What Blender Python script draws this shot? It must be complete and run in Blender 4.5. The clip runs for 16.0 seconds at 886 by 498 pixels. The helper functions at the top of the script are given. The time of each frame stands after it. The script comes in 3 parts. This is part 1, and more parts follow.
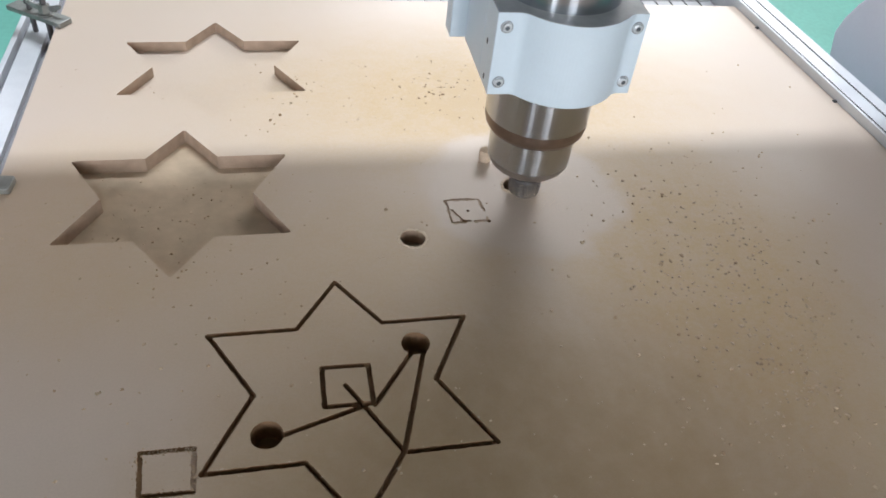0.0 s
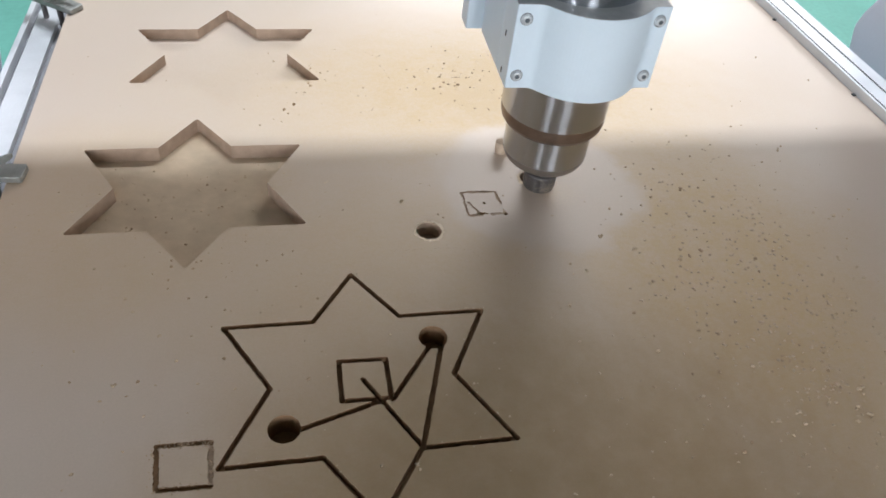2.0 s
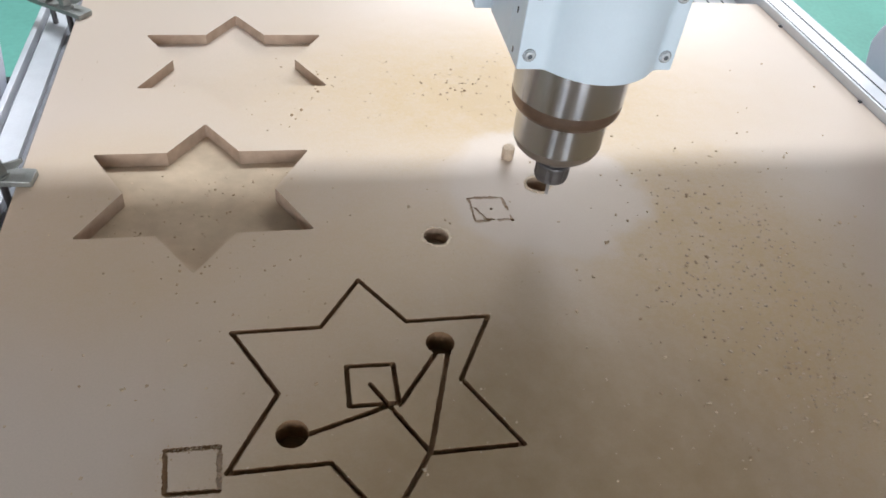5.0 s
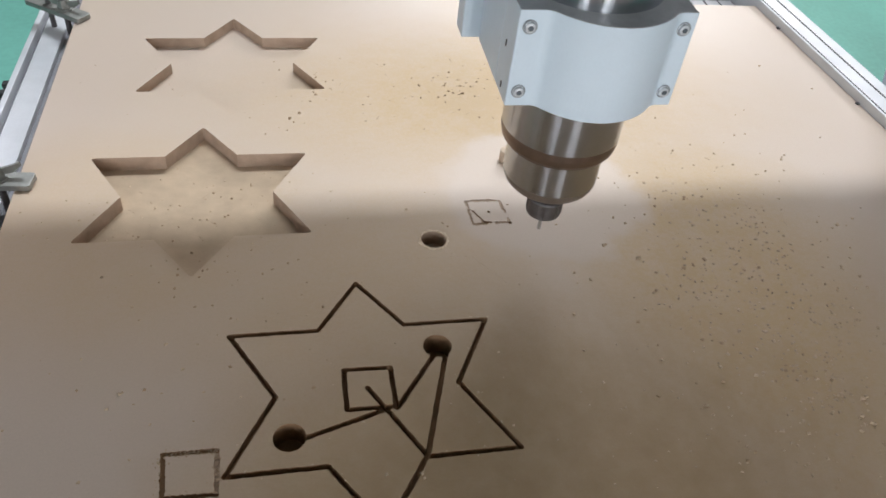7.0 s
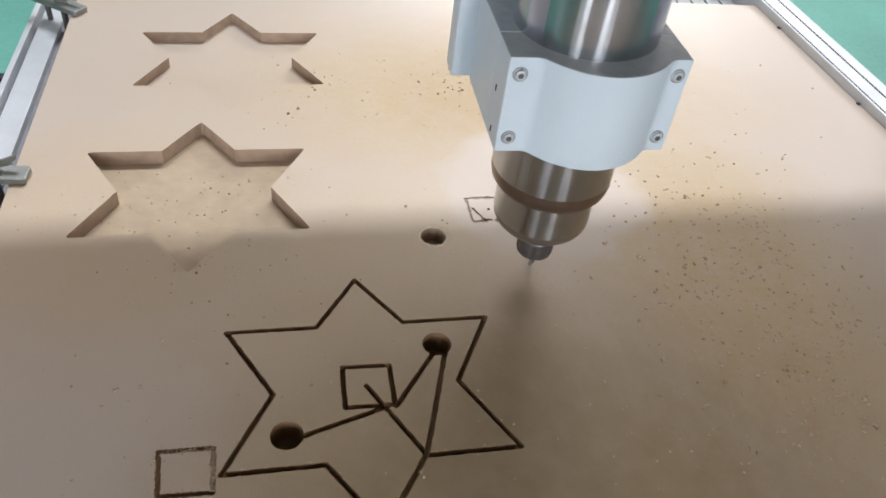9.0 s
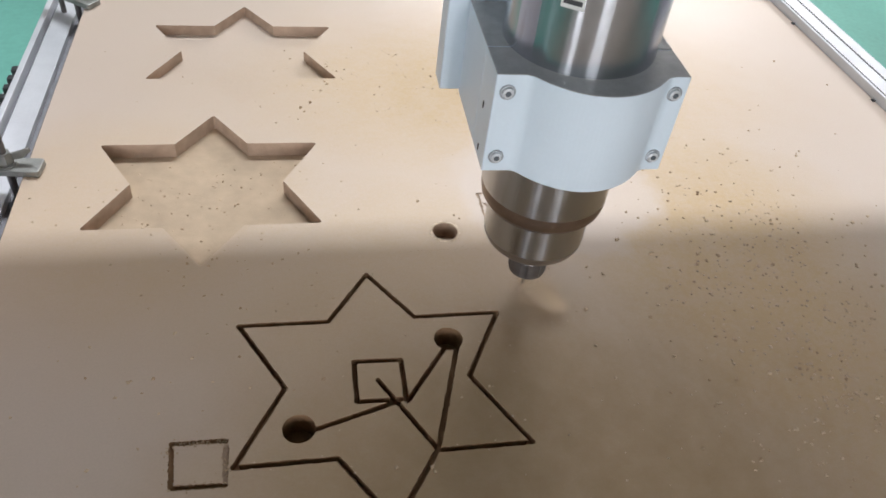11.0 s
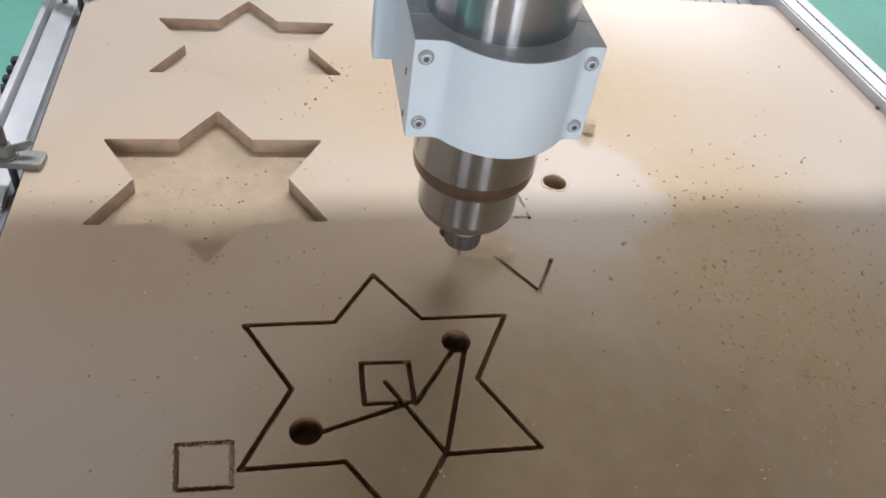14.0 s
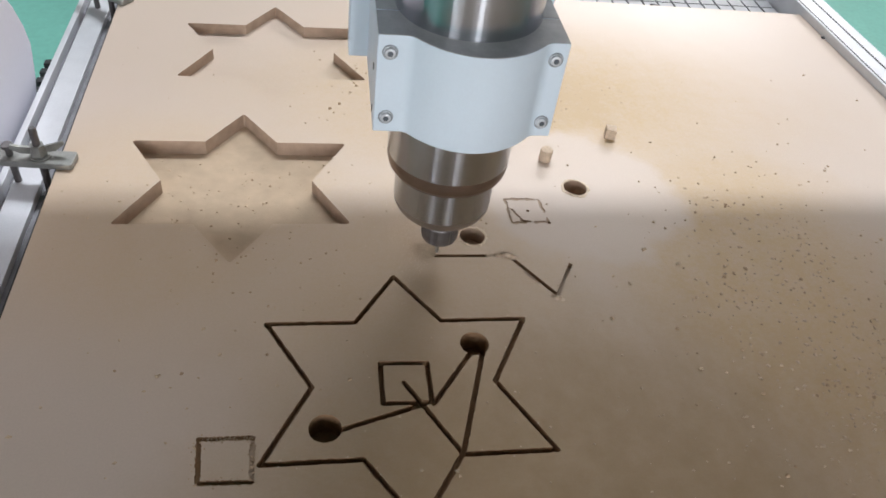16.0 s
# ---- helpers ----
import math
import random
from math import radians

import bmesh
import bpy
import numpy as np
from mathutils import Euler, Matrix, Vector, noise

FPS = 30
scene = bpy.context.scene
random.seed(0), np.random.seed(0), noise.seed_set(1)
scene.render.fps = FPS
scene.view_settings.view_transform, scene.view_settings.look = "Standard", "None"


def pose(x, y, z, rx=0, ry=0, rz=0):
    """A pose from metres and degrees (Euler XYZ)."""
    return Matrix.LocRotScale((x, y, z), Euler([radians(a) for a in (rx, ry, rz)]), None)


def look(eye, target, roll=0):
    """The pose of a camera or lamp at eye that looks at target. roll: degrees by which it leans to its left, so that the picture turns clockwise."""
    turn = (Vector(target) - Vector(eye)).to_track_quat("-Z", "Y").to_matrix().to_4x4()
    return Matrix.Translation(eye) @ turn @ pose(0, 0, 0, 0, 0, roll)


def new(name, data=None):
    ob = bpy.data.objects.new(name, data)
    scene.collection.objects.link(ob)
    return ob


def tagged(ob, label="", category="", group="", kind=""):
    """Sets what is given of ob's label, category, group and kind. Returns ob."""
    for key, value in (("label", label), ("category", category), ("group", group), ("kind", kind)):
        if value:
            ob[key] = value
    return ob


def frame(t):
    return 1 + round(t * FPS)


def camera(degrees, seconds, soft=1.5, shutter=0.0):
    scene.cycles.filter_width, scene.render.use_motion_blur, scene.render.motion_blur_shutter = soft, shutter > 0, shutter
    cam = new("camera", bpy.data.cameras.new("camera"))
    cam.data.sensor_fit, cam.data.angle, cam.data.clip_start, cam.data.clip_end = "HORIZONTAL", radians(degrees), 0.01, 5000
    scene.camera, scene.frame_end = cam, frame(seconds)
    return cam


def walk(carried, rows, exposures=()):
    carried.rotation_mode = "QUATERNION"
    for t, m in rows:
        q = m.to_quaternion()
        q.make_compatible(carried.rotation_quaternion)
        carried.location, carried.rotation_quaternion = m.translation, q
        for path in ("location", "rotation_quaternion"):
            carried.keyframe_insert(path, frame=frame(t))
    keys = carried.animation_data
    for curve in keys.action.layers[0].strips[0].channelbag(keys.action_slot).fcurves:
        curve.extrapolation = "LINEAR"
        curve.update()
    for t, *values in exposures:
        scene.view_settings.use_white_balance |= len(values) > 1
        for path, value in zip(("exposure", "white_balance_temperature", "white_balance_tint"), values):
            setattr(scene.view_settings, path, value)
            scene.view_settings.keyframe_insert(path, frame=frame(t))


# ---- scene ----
cam = camera(60.1, 16.0, 1.7)
PATH = [
    (0, (-0.032, -0.298, 0.396), (0.365, 1.127, -0.95), 7.2),
    (0.5, (-0.033, -0.295, 0.394), (0.38, 1.113, -0.965), 7.5),
    (1, (-0.034, -0.294, 0.393), (0.368, 1.122, -0.961), 7.4),
    (1.5, (-0.039, -0.29, 0.393), (0.353, 1.123, -0.967), 7.6),
    (2, (-0.041, -0.29, 0.392), (0.348, 1.119, -0.974), 7.6),
    (2.5, (-0.042, -0.29, 0.393), (0.339, 1.122, -0.971), 7.5),
    (3, (-0.042, -0.29, 0.393), (0.337, 1.115, -0.979), 7.4),
    (3.5, (-0.042, -0.29, 0.392), (0.34, 1.12, -0.974), 7.5),
    (4, (-0.044, -0.29, 0.394), (0.337, 1.128, -0.964), 7.5),
    (6.3, (-0.043, -0.292, 0.394), (0.338, 1.124, -0.965), 7.6),
    (6.5, (-0.042, -0.293, 0.394), (0.342, 1.134, -0.954), 7.6),
    (7, (-0.042, -0.29, 0.396), (0.338, 1.129, -0.961), 7.4),
    (7.5, (-0.044, -0.288, 0.393), (0.342, 1.127, -0.966), 7.8),
    (8, (-0.045, -0.287, 0.392), (0.351, 1.129, -0.964), 8.1),
    (8.5, (-0.044, -0.287, 0.392), (0.349, 1.129, -0.965), 8.1),
    (9, (-0.044, -0.287, 0.391), (0.347, 1.129, -0.966), 8.1),
    (11.5, (-0.047, -0.286, 0.391), (0.321, 1.122, -0.981), 8.0),
    (12, (-0.047, -0.287, 0.389), (0.333, 1.119, -0.981), 8.4),
    (12.5, (-0.051, -0.284, 0.39), (0.344, 1.125, -0.973), 9.1),
    (13, (-0.053, -0.282, 0.39), (0.342, 1.128, -0.973), 9.3),
    (13.5, (-0.055, -0.28, 0.389), (0.341, 1.124, -0.979), 9.5),
    (14, (-0.058, -0.279, 0.388), (0.337, 1.122, -0.983), 9.7),
    (14.5, (-0.053, -0.282, 0.389), (0.336, 1.123, -0.979), 9.1),
    (15, (-0.051, -0.286, 0.391), (0.336, 1.124, -0.973), 8.9),
    (15.5, (-0.056, -0.287, 0.391), (0.329, 1.134, -0.963), 9.2),
    (16, (-0.058, -0.285, 0.39), (0.282, 1.137, -0.975), 8.9),
]
walk(cam, [(t, look(eye, target, roll)) for t, eye, target, roll in PATH], [(0, 0.01, 6270, 10), (4, 0.01, 6280, 10), (6.5, -0.01, 6310, 10), (7, -0.25, 6440, 11), (7.5, -0.16, 6440, 11), (9, -0.15, 6440, 11), (11.5, -0.19, 6540, 12.5), (16, -0.18, 6500, 12.5)])

# ---- world, sun and the hall's unseen lamps ----
world = bpy.data.worlds.new("world")
scene.world = world
world.use_nodes = True
wn = world.node_tree
sky = wn.nodes.new("ShaderNodeTexSky")
sky.sky_type, sky.sun_disc = "NISHITA", False
sky.sun_elevation, sky.sun_rotation = radians(50), radians(20)
wn.links.new(sky.outputs[0], wn.nodes["Background"].inputs[0])
wn.nodes["Background"].inputs[1].default_value = 0.1


def area_lamp(name, where, target, wide, high, watts, colour, fan=180):
    """An unseen area lamp that stands for daylight at one opening of the hall."""
    lamp = bpy.data.lights.new(name, "AREA")
    lamp.shape, lamp.size, lamp.size_y, lamp.energy, lamp.color = "RECTANGLE", wide, high, watts, colour
    lamp.spread = radians(fan)
    ob = new(name, lamp)
    ob.matrix_world = look(where, target)
    return ob


area_lamp("skylight_lamp", (0.75, 3.2, 5.35), (0.75, 0.3, 0.0), 4.4, 0.6, 144, (0.89, 0.95, 1.0), 110)
area_lamp("unseen_lamp", (3.2, 7.9, 3.6), (0.2, 0.2, 0.0), 4.4, 1.8, 330, (1.0, 0.96, 0.92))
# Unseen strips, placed and sized for bright streaks on the steel.
for x, w in ((-2.95, 0.08), (-2.55, 0.13), (0.42, 0.08), (0.78, 0.11)):
    area_lamp("unseen_lamp", (x, -4.95, 0.9), (x * 0.4, 0.0, 0.3), w, 2.4, 120 * w, (0.95, 0.97, 1.0), 80)
# Added lamp, out of view: lifts the gloss along the board's right side.
area_lamp("unseen_lamp", (5.95, 5.0, 3.7), (0.5, 0.1, 0.0), 2.6, 1.8, 60, (1.0, 0.97, 0.93))
# Two weak unseen strips added for streaks on the steel's left.
area_lamp("unseen_lamp", (-5.95, -2.3, 1.4), (0, 0.0, 0.0), 0.26, 2.4, 9, (0.93, 0.96, 1.0))
area_lamp("unseen_lamp", (-5.95, -3.0, 1.4), (0, 0.0, 0.0), 0.26, 2.4, 9, (0.93, 0.96, 1.0))


# ---- materials ----
def mat(name, base, rough=0.5, metal=0.0, spread=0.15, grain=60.0, bump=0.1, fine=900.0, spec=0.5, aniso=0.0, tint=None):
    """A surface with mottling at two scales and a fine relief."""
    m = bpy.data.materials.new(name)
    m.use_nodes = True
    nt = m.node_tree
    b = nt.nodes["Principled BSDF"]
    co = nt.nodes.new("ShaderNodeTexCoord").outputs["Object"]
    n1, n2 = nt.nodes.new("ShaderNodeTexNoise"), nt.nodes.new("ShaderNodeTexNoise")
    n1.inputs["Scale"].default_value, n1.inputs["Detail"].default_value = grain, 5
    n2.inputs["Scale"].default_value, n2.inputs["Detail"].default_value = fine, 3
    nt.links.new(co, n1.inputs["Vector"]), nt.links.new(co, n2.inputs["Vector"])
    mix = nt.nodes.new("ShaderNodeMath")
    mix.operation = "MULTIPLY_ADD"
    mix.inputs[1].default_value = 0.35
    nt.links.new(n2.outputs[0], mix.inputs[0]), nt.links.new(n1.outputs[0], mix.inputs[2])
    ramp = nt.nodes.new("ShaderNodeValToRGB")
    ramp.color_ramp.elements[0].position, ramp.color_ramp.elements[1].position = 0.45, 0.9
    dark = tint or [c * (1 - spread) for c in base]
    ramp.color_ramp.elements[0].color = (*[c * (1 - spread) for c in dark], 1) if tint else (*dark, 1)
    ramp.color_ramp.elements[1].color = (*[min(1, c * (1 + spread * 0.5)) for c in base], 1)
    nt.links.new(mix.outputs[0], ramp.inputs[0]), nt.links.new(ramp.outputs[0], b.inputs["Base Color"])
    b.inputs["Roughness"].default_value, b.inputs["Metallic"].default_value = rough, metal
    b.inputs["Specular IOR Level"].default_value = spec
    b.inputs["Anisotropic"].default_value = aniso
    if bump:
        bp = nt.nodes.new("ShaderNodeBump")
        bp.inputs["Strength"].default_value, bp.inputs["Distance"].default_value = bump, 0.0006
        nt.links.new(n2.outputs[0], bp.inputs["Height"]), nt.links.new(bp.outputs[0], b.inputs["Normal"])
    return m


def node_math(nt, op, a, b=None, c=None):
    n = nt.nodes.new("ShaderNodeMath")
    n.operation = op
    for i, v in enumerate((a, b, c)):
        if v is None:
            continue
        if isinstance(v, (int, float)):
            n.inputs[i].default_value = v
        else:
            nt.links.new(v, n.inputs[i])
    return n.outputs[0]


def mdf_surface():
    """Pale fibreboard with a layer of saw dust in drifts, and patches that the spindle's air has blown clean. The
    darkest drift also has shade painted into it.
    """
    m = bpy.data.materials.new("mdf_face")
    m.use_nodes = True
    nt = m.node_tree
    b = nt.nodes["Principled BSDF"]
    pos = nt.nodes.new("ShaderNodeNewGeometry").outputs["Position"]

    def noise_at(scale, detail=4, rough=0.55):
        n = nt.nodes.new("ShaderNodeTexNoise")
        n.inputs["Scale"].default_value, n.inputs["Detail"].default_value, n.inputs["Roughness"].default_value = scale, detail, rough
        nt.links.new(pos, n.inputs["Vector"])
        return n.outputs[0]

    def spot(x, y, r0, r1, sx=1.0, sy=1.0):
        """1 inside r0, 0 outside r1, with a ragged rim."""
        v = nt.nodes.new("ShaderNodeMapping")
        v.inputs["Location"].default_value = (-x * sx, -y * sy, 0)
        v.inputs["Scale"].default_value = (sx, sy, 0)
        nt.links.new(pos, v.inputs["Vector"])
        ln = nt.nodes.new("ShaderNodeVectorMath")
        ln.operation = "LENGTH"
        nt.links.new(v.outputs[0], ln.inputs[0])
        d = node_math(nt, "MULTIPLY_ADD", wob, 0.06, ln.outputs["Value"])
        mr = nt.nodes.new("ShaderNodeMapRange")
        mr.interpolation_type = "SMOOTHSTEP"
        nt.links.new(d, mr.inputs["Value"])
        mr.inputs["From Min"].default_value, mr.inputs["From Max"].default_value = r0 + 0.03, r1 + 0.03
        mr.inputs["To Min"].default_value, mr.inputs["To Max"].default_value = 1, 0
        return mr.outputs[0]

    wob = noise_at(22, 5)
    broad, mid, fine = noise_at(7, 4), noise_at(45, 5), noise_at(700, 4, 0.7)
    drift = spot(0.16, 0.335, 0.0, 0.30, 0.75, 1.25)
    drift2 = spot(0.285, 0.07, 0.04, 0.22, 1.1, 0.65)
    drift_shade = spot(0.095, -0.090, 0.06, 0.21, 0.75, 0.9)
    drift4 = spot(-0.145, 0.165, 0.07, 0.20, 0.9, 1.1)
    drift5 = spot(0.03, 0.08, 0.04, 0.24)
    clean = spot(0.165, 0.190, 0.072, 0.096)
    clean2 = spot(0.150, 0.09, 0.0, 0.035)
    grainy = noise_at(240, 4, 0.7)
    dust = node_math(nt, "MAXIMUM", node_math(nt, "MULTIPLY", drift, 1.3), node_math(nt, "MULTIPLY", drift2, 1.15))
    dust = node_math(nt, "MAXIMUM", dust, node_math(nt, "MAXIMUM", drift_shade, node_math(nt, "MULTIPLY", drift4, 0.55)))
    dust = node_math(nt, "MAXIMUM", dust, node_math(nt, "MULTIPLY", drift5, 0.7))
    dust = node_math(nt, "MULTIPLY", dust, node_math(nt, "MULTIPLY_ADD", mid, 0.5, 0.45))
    dust = node_math(nt, "MULTIPLY", dust, node_math(nt, "MULTIPLY_ADD", grainy, 0.8, 0.6))
    dust = node_math(nt, "ADD", dust, node_math(nt, "MULTIPLY", broad, 0.25))
    # Dust darkened further, painting in the soft shade in front of the spindle.
    dust_shade = node_math(nt, "MULTIPLY", drift_shade, node_math(nt, "MULTIPLY_ADD", mid, 0.45, 0.42))
    keep = node_math(nt, "SUBTRACT", 1.0, node_math(nt, "MULTIPLY", node_math(nt, "MAXIMUM", clean, node_math(nt, "MULTIPLY", clean2, 0.4)), 0.72))
    dust = node_math(nt, "MULTIPLY", dust, keep)
    mix = nt.nodes.new("ShaderNodeMix")
    mix.data_type = "RGBA"
    nt.links.new(dust, mix.inputs["Factor"])
    mix.inputs["A"].default_value = (*MDF_PALE, 1)
    mix.inputs["B"].default_value = (*MDF_DUST, 1)
    deep = nt.nodes.new("ShaderNodeMix")
    deep.data_type = "RGBA"
    nt.links.new(dust_shade, deep.inputs["Factor"]), nt.links.new(mix.outputs["Result"], deep.inputs["A"])
    deep.inputs["B"].default_value = (0.28, 0.18, 0.085, 1)
    shade = node_math(nt, "MULTIPLY_ADD", fine, 0.18, 0.91)
    mul = nt.nodes.new("ShaderNodeVectorMath")
    mul.operation = "SCALE"
    nt.links.new(deep.outputs["Result"], mul.inputs[0]), nt.links.new(shade, mul.inputs["Scale"])
    nt.links.new(mul.outputs[0], b.inputs["Base Color"])
    rough = node_math(nt, "MULTIPLY_ADD", dust, 0.20, 0.36)
    nt.links.new(rough, b.inputs["Roughness"])
    b.inputs["Specular IOR Level"].default_value = 0.65
    bp = nt.nodes.new("ShaderNodeBump")
    bp.inputs["Strength"].default_value, bp.inputs["Distance"].default_value = 0.25, 0.0004
    nt.links.new(fine, bp.inputs["Height"]), nt.links.new(bp.outputs[0], b.inputs["Normal"])
    return m


MDF_PALE, MDF_DUST = (0.590, 0.487, 0.415), (0.535, 0.37, 0.195)
mdf_face = mdf_surface()
mdf_core = mat("mdf_core", (0.47, 0.35, 0.265), 0.9, spread=0.18, grain=90, bump=0.3, fine=1500, spec=0.1)
mdf_floor = mat("mdf_pocket_floor", (0.55, 0.425, 0.305), 0.95, spread=0.12, grain=70, bump=0.3, fine=1300, spec=0.1)
# Darker brown in grooves and deep holes than on the pocket walls.
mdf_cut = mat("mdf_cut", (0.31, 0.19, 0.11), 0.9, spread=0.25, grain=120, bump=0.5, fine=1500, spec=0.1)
mdf_fuzz = mat("mdf_fuzz", (0.62, 0.49, 0.37), 0.95, spread=0.2, grain=300, bump=0.5, spec=0.1)
dust_fresh = mat("fresh_dust", (0.74, 0.61, 0.46), 0.95, spread=0.15, grain=300, bump=0.3, spec=0.1)
dust_air = mat("airborne_dust", (0.86, 0.72, 0.54), 0.95, spread=0.1, grain=300, bump=0.0, spec=0.05)
mdf_burr = mat("mdf_burr", (0.50, 0.365, 0.25), 0.95, spread=0.3, grain=300, bump=0.6, spec=0.1)
chip_dark = mat("chip_dark", (0.47, 0.335, 0.22), 0.95, spread=0.25, grain=200, spec=0.1)
chip_pale = mat("chip_pale", (0.60, 0.46, 0.325), 0.95, spread=0.3, grain=200, spec=0.1)
steel = mat("turned_steel", (0.56, 0.585, 0.63), 0.18, 1.0, spread=0.12, grain=40, bump=0.0, fine=700, aniso=0.97)
steel_plain = mat("ground_steel", (0.42, 0.39, 0.37), 0.42, 1.0, spread=0.15, grain=60, bump=0.03)
lay = steel.node_tree.nodes.new("ShaderNodeTangent")
lay.direction_type, lay.axis = "RADIAL", "Z"
steel.node_tree.links.new(lay.outputs[0], steel.node_tree.nodes["Principled BSDF"].inputs["Tangent"])
steel.node_tree.nodes["Principled BSDF"].inputs["Anisotropic Rotation"].default_value = 0.25
# Darker brown steel: the shaded board's reflection is put into the colour.
steel_brown_reflect = mat("board_reflecting_steel", (0.27, 0.20, 0.16), 0.36, 0.9, spread=0.2, grain=70, bump=0.05)
steel_dark = mat("dark_steel", (0.16, 0.15, 0.15), 0.42, 0.7, spread=0.2, grain=150, bump=0.1)
zinc = mat("zinc_plate", (0.30, 0.30, 0.28), 0.45, 0.6, spread=0.25, grain=90, bump=0.15)
screw_bright = mat("screw_bright", (0.70, 0.73, 0.76), 0.32, 0.4, spread=0.1, grain=200)
socket_shade = mat("socket_shade", (0.13, 0.15, 0.17), 0.5, 0.3)
screw_grey = mat("screw_grey", (0.36, 0.39, 0.42), 0.5, 0.2)
paint = mat("white_paint", (0.70, 0.80, 0.885), 0.38, spread=0.04, grain=25, bump=0.05, fine=500)
paint_leg = mat("leg_paint", (0.80, 0.80, 0.90), 0.45, spread=0.05, grain=8, bump=0.05, fine=400)
# Greyer tone for the clamp's top and bottom faces.
end_grey = mat("clamp_end_grey", (0.42, 0.43, 0.43), 0.5, 0.5, spread=0.15, grain=120, bump=0.15, fine=900)
alu = mat("anodised_aluminium", (0.70, 0.71, 0.74), 0.38, 0.2, spread=0.1, grain=30, bump=0.08, fine=600)
slot_dark = mat("slot_shadow_black", (0.05, 0.05, 0.055), 0.7, 0.0)
slot_grey = mat("slot_grey", (0.22, 0.22, 0.24), 0.55, 0.3, spread=0.2, grain=60)
gap_grey = mat("joint_grey", (0.27, 0.265, 0.29), 0.6, 0.2, spread=0.25, grain=80)
bed_grey = mat("bed_pvc", (0.42, 0.42, 0.43), 0.55, spread=0.15, grain=50)
bed_gap = mat("bed_groove", (0.05, 0.05, 0.05), 0.8)
green = mat("green_epoxy", (0.19, 0.50, 0.42), 0.35, spread=0.22, grain=2.2, bump=0.05, fine=60)
# Tone kept dark so the unseen hall bounces little light.
plaster = mat("plaster", (0.315, 0.285, 0.26), 0.9, spread=0.08, grain=1.5, bump=0.1, fine=40)
black_plastic = mat("black_plastic", (0.03, 0.03, 0.033), 0.5)
steel_frame = mat("painted_frame", (0.35, 0.37, 0.40), 0.5, spread=0.1, grain=10)
label_white = mat("label_white", (0.7, 0.7, 0.68), 0.5)


# ---- building helpers ----
def mesh_of(name, bm, *mats, smooth=False):
    me = bpy.data.meshes.new(name)
    bm.normal_update()
    bm.to_mesh(me)
    bm.free()
    for m in mats:
        me.materials.append(m)
    if smooth:
        me.shade_smooth()
    return me


def part(name, bm, material, parent=None, label="", smooth=False, at=None, bevel=0.0):
    """One mesh object, under a thing where a parent is given."""
    mats = material if isinstance(material, (list, tuple)) else [material]
    ob = new(name, mesh_of(name, bm, *mats, smooth=smooth))
    if parent is not None:
        ob.parent = parent
    if at is not None:
        ob.matrix_basis = at
    if label:
        tagged(ob, label)
    if bevel:
        mod = ob.modifiers.new("bevel", "BEVEL")
        mod.width, mod.segments, mod.limit_method, mod.angle_limit = bevel, 2, "ANGLE", radians(40)
    return ob


def box(x0, x1, y0, y1, z0, z1, bm=None):
    bm = bm or bmesh.new()
    vs = [bm.verts.new((x, y, z)) for z in (z0, z1) for y in (y0, y1) for x in (x0, x1)]
    for f in ((0, 2, 3, 1), (4, 5, 7, 6), (0, 1, 5, 4), (2, 6, 7, 3), (0, 4, 6, 2), (1, 3, 7, 5)):
        bm.faces.new([vs[i] for i in f])
    return bm


def lathe(profile, n=72, bm=None, x=0.0, y=0.0):
    """A turned body from (radius, height) pairs, closed at both ends."""
    bm = bm or bmesh.new()
    rings = []
    for r, z in profile:
        rings.append([bm.verts.new((x + r * math.cos(2 * math.pi * i / n), y + r * math.sin(2 * math.pi * i / n), z)) for i in range(n)])
    for a, b in zip(rings, rings[1:]):
        for i in range(n):
            bm.faces.new((a[i], a[(i + 1) % n], b[(i + 1) % n], b[i]))
    bm.faces.new(rings[0]), bm.faces.new(rings[-1])
    bmesh.ops.recalc_face_normals(bm, faces=bm.faces)
    return bm


def prism(outline, z0, z1, bm=None, cap=0, side=0):
    """An outline in plan, raised from z0 to z1."""
    bm = bm or bmesh.new()
    lo = [bm.verts.new((x, y, z0)) for x, y in outline]
    hi = [bm.verts.new((x, y, z1)) for x, y in outline]
    n = len(lo)
    for i in range(n):
        bm.faces.new((lo[i], lo[(i + 1) % n], hi[(i + 1) % n], hi[i])).material_index = side
    bm.faces.new(lo).material_index = cap
    bm.faces.new(hi).material_index = cap
    bmesh.ops.recalc_face_normals(bm, faces=bm.faces)
    return bm


# ---- the hall ----
FLOOR_Z = -0.78
bm = box(-6, 6, -5, 8, FLOOR_Z - 0.1, FLOOR_Z)
tagged(part("floor", bm, green), "glossy green painted concrete workshop floor", "floor", kind="structure")


def wall(name, length, height, holes, m):
    """A wall in its own plane, 0.2 thick, with rectangular openings."""
    xs = sorted({0, length, *[h[0] for h in holes], *[h[1] for h in holes]})
    zs = sorted({0, height, *[h[2] for h in holes], *[h[3] for h in holes]})
    bm = bmesh.new()
    for x0, x1 in zip(xs, xs[1:]):
        for z0, z1 in zip(zs, zs[1:]):
            cx, cz = (x0 + x1) / 2, (z0 + z1) / 2
            if not any(h[0] < cx < h[1] and h[2] < cz < h[3] for h in holes):
                box(x0, x1, 0, 0.2, z0, z1, bm)
    bmesh.ops.remove_doubles(bm, verts=bm.verts, dist=1e-5)
    ob = part(name, bm, plaster, at=m)
    return tagged(ob, "unseen workshop wall, plaster kept dull to limit bounce", "wall", kind="structure")


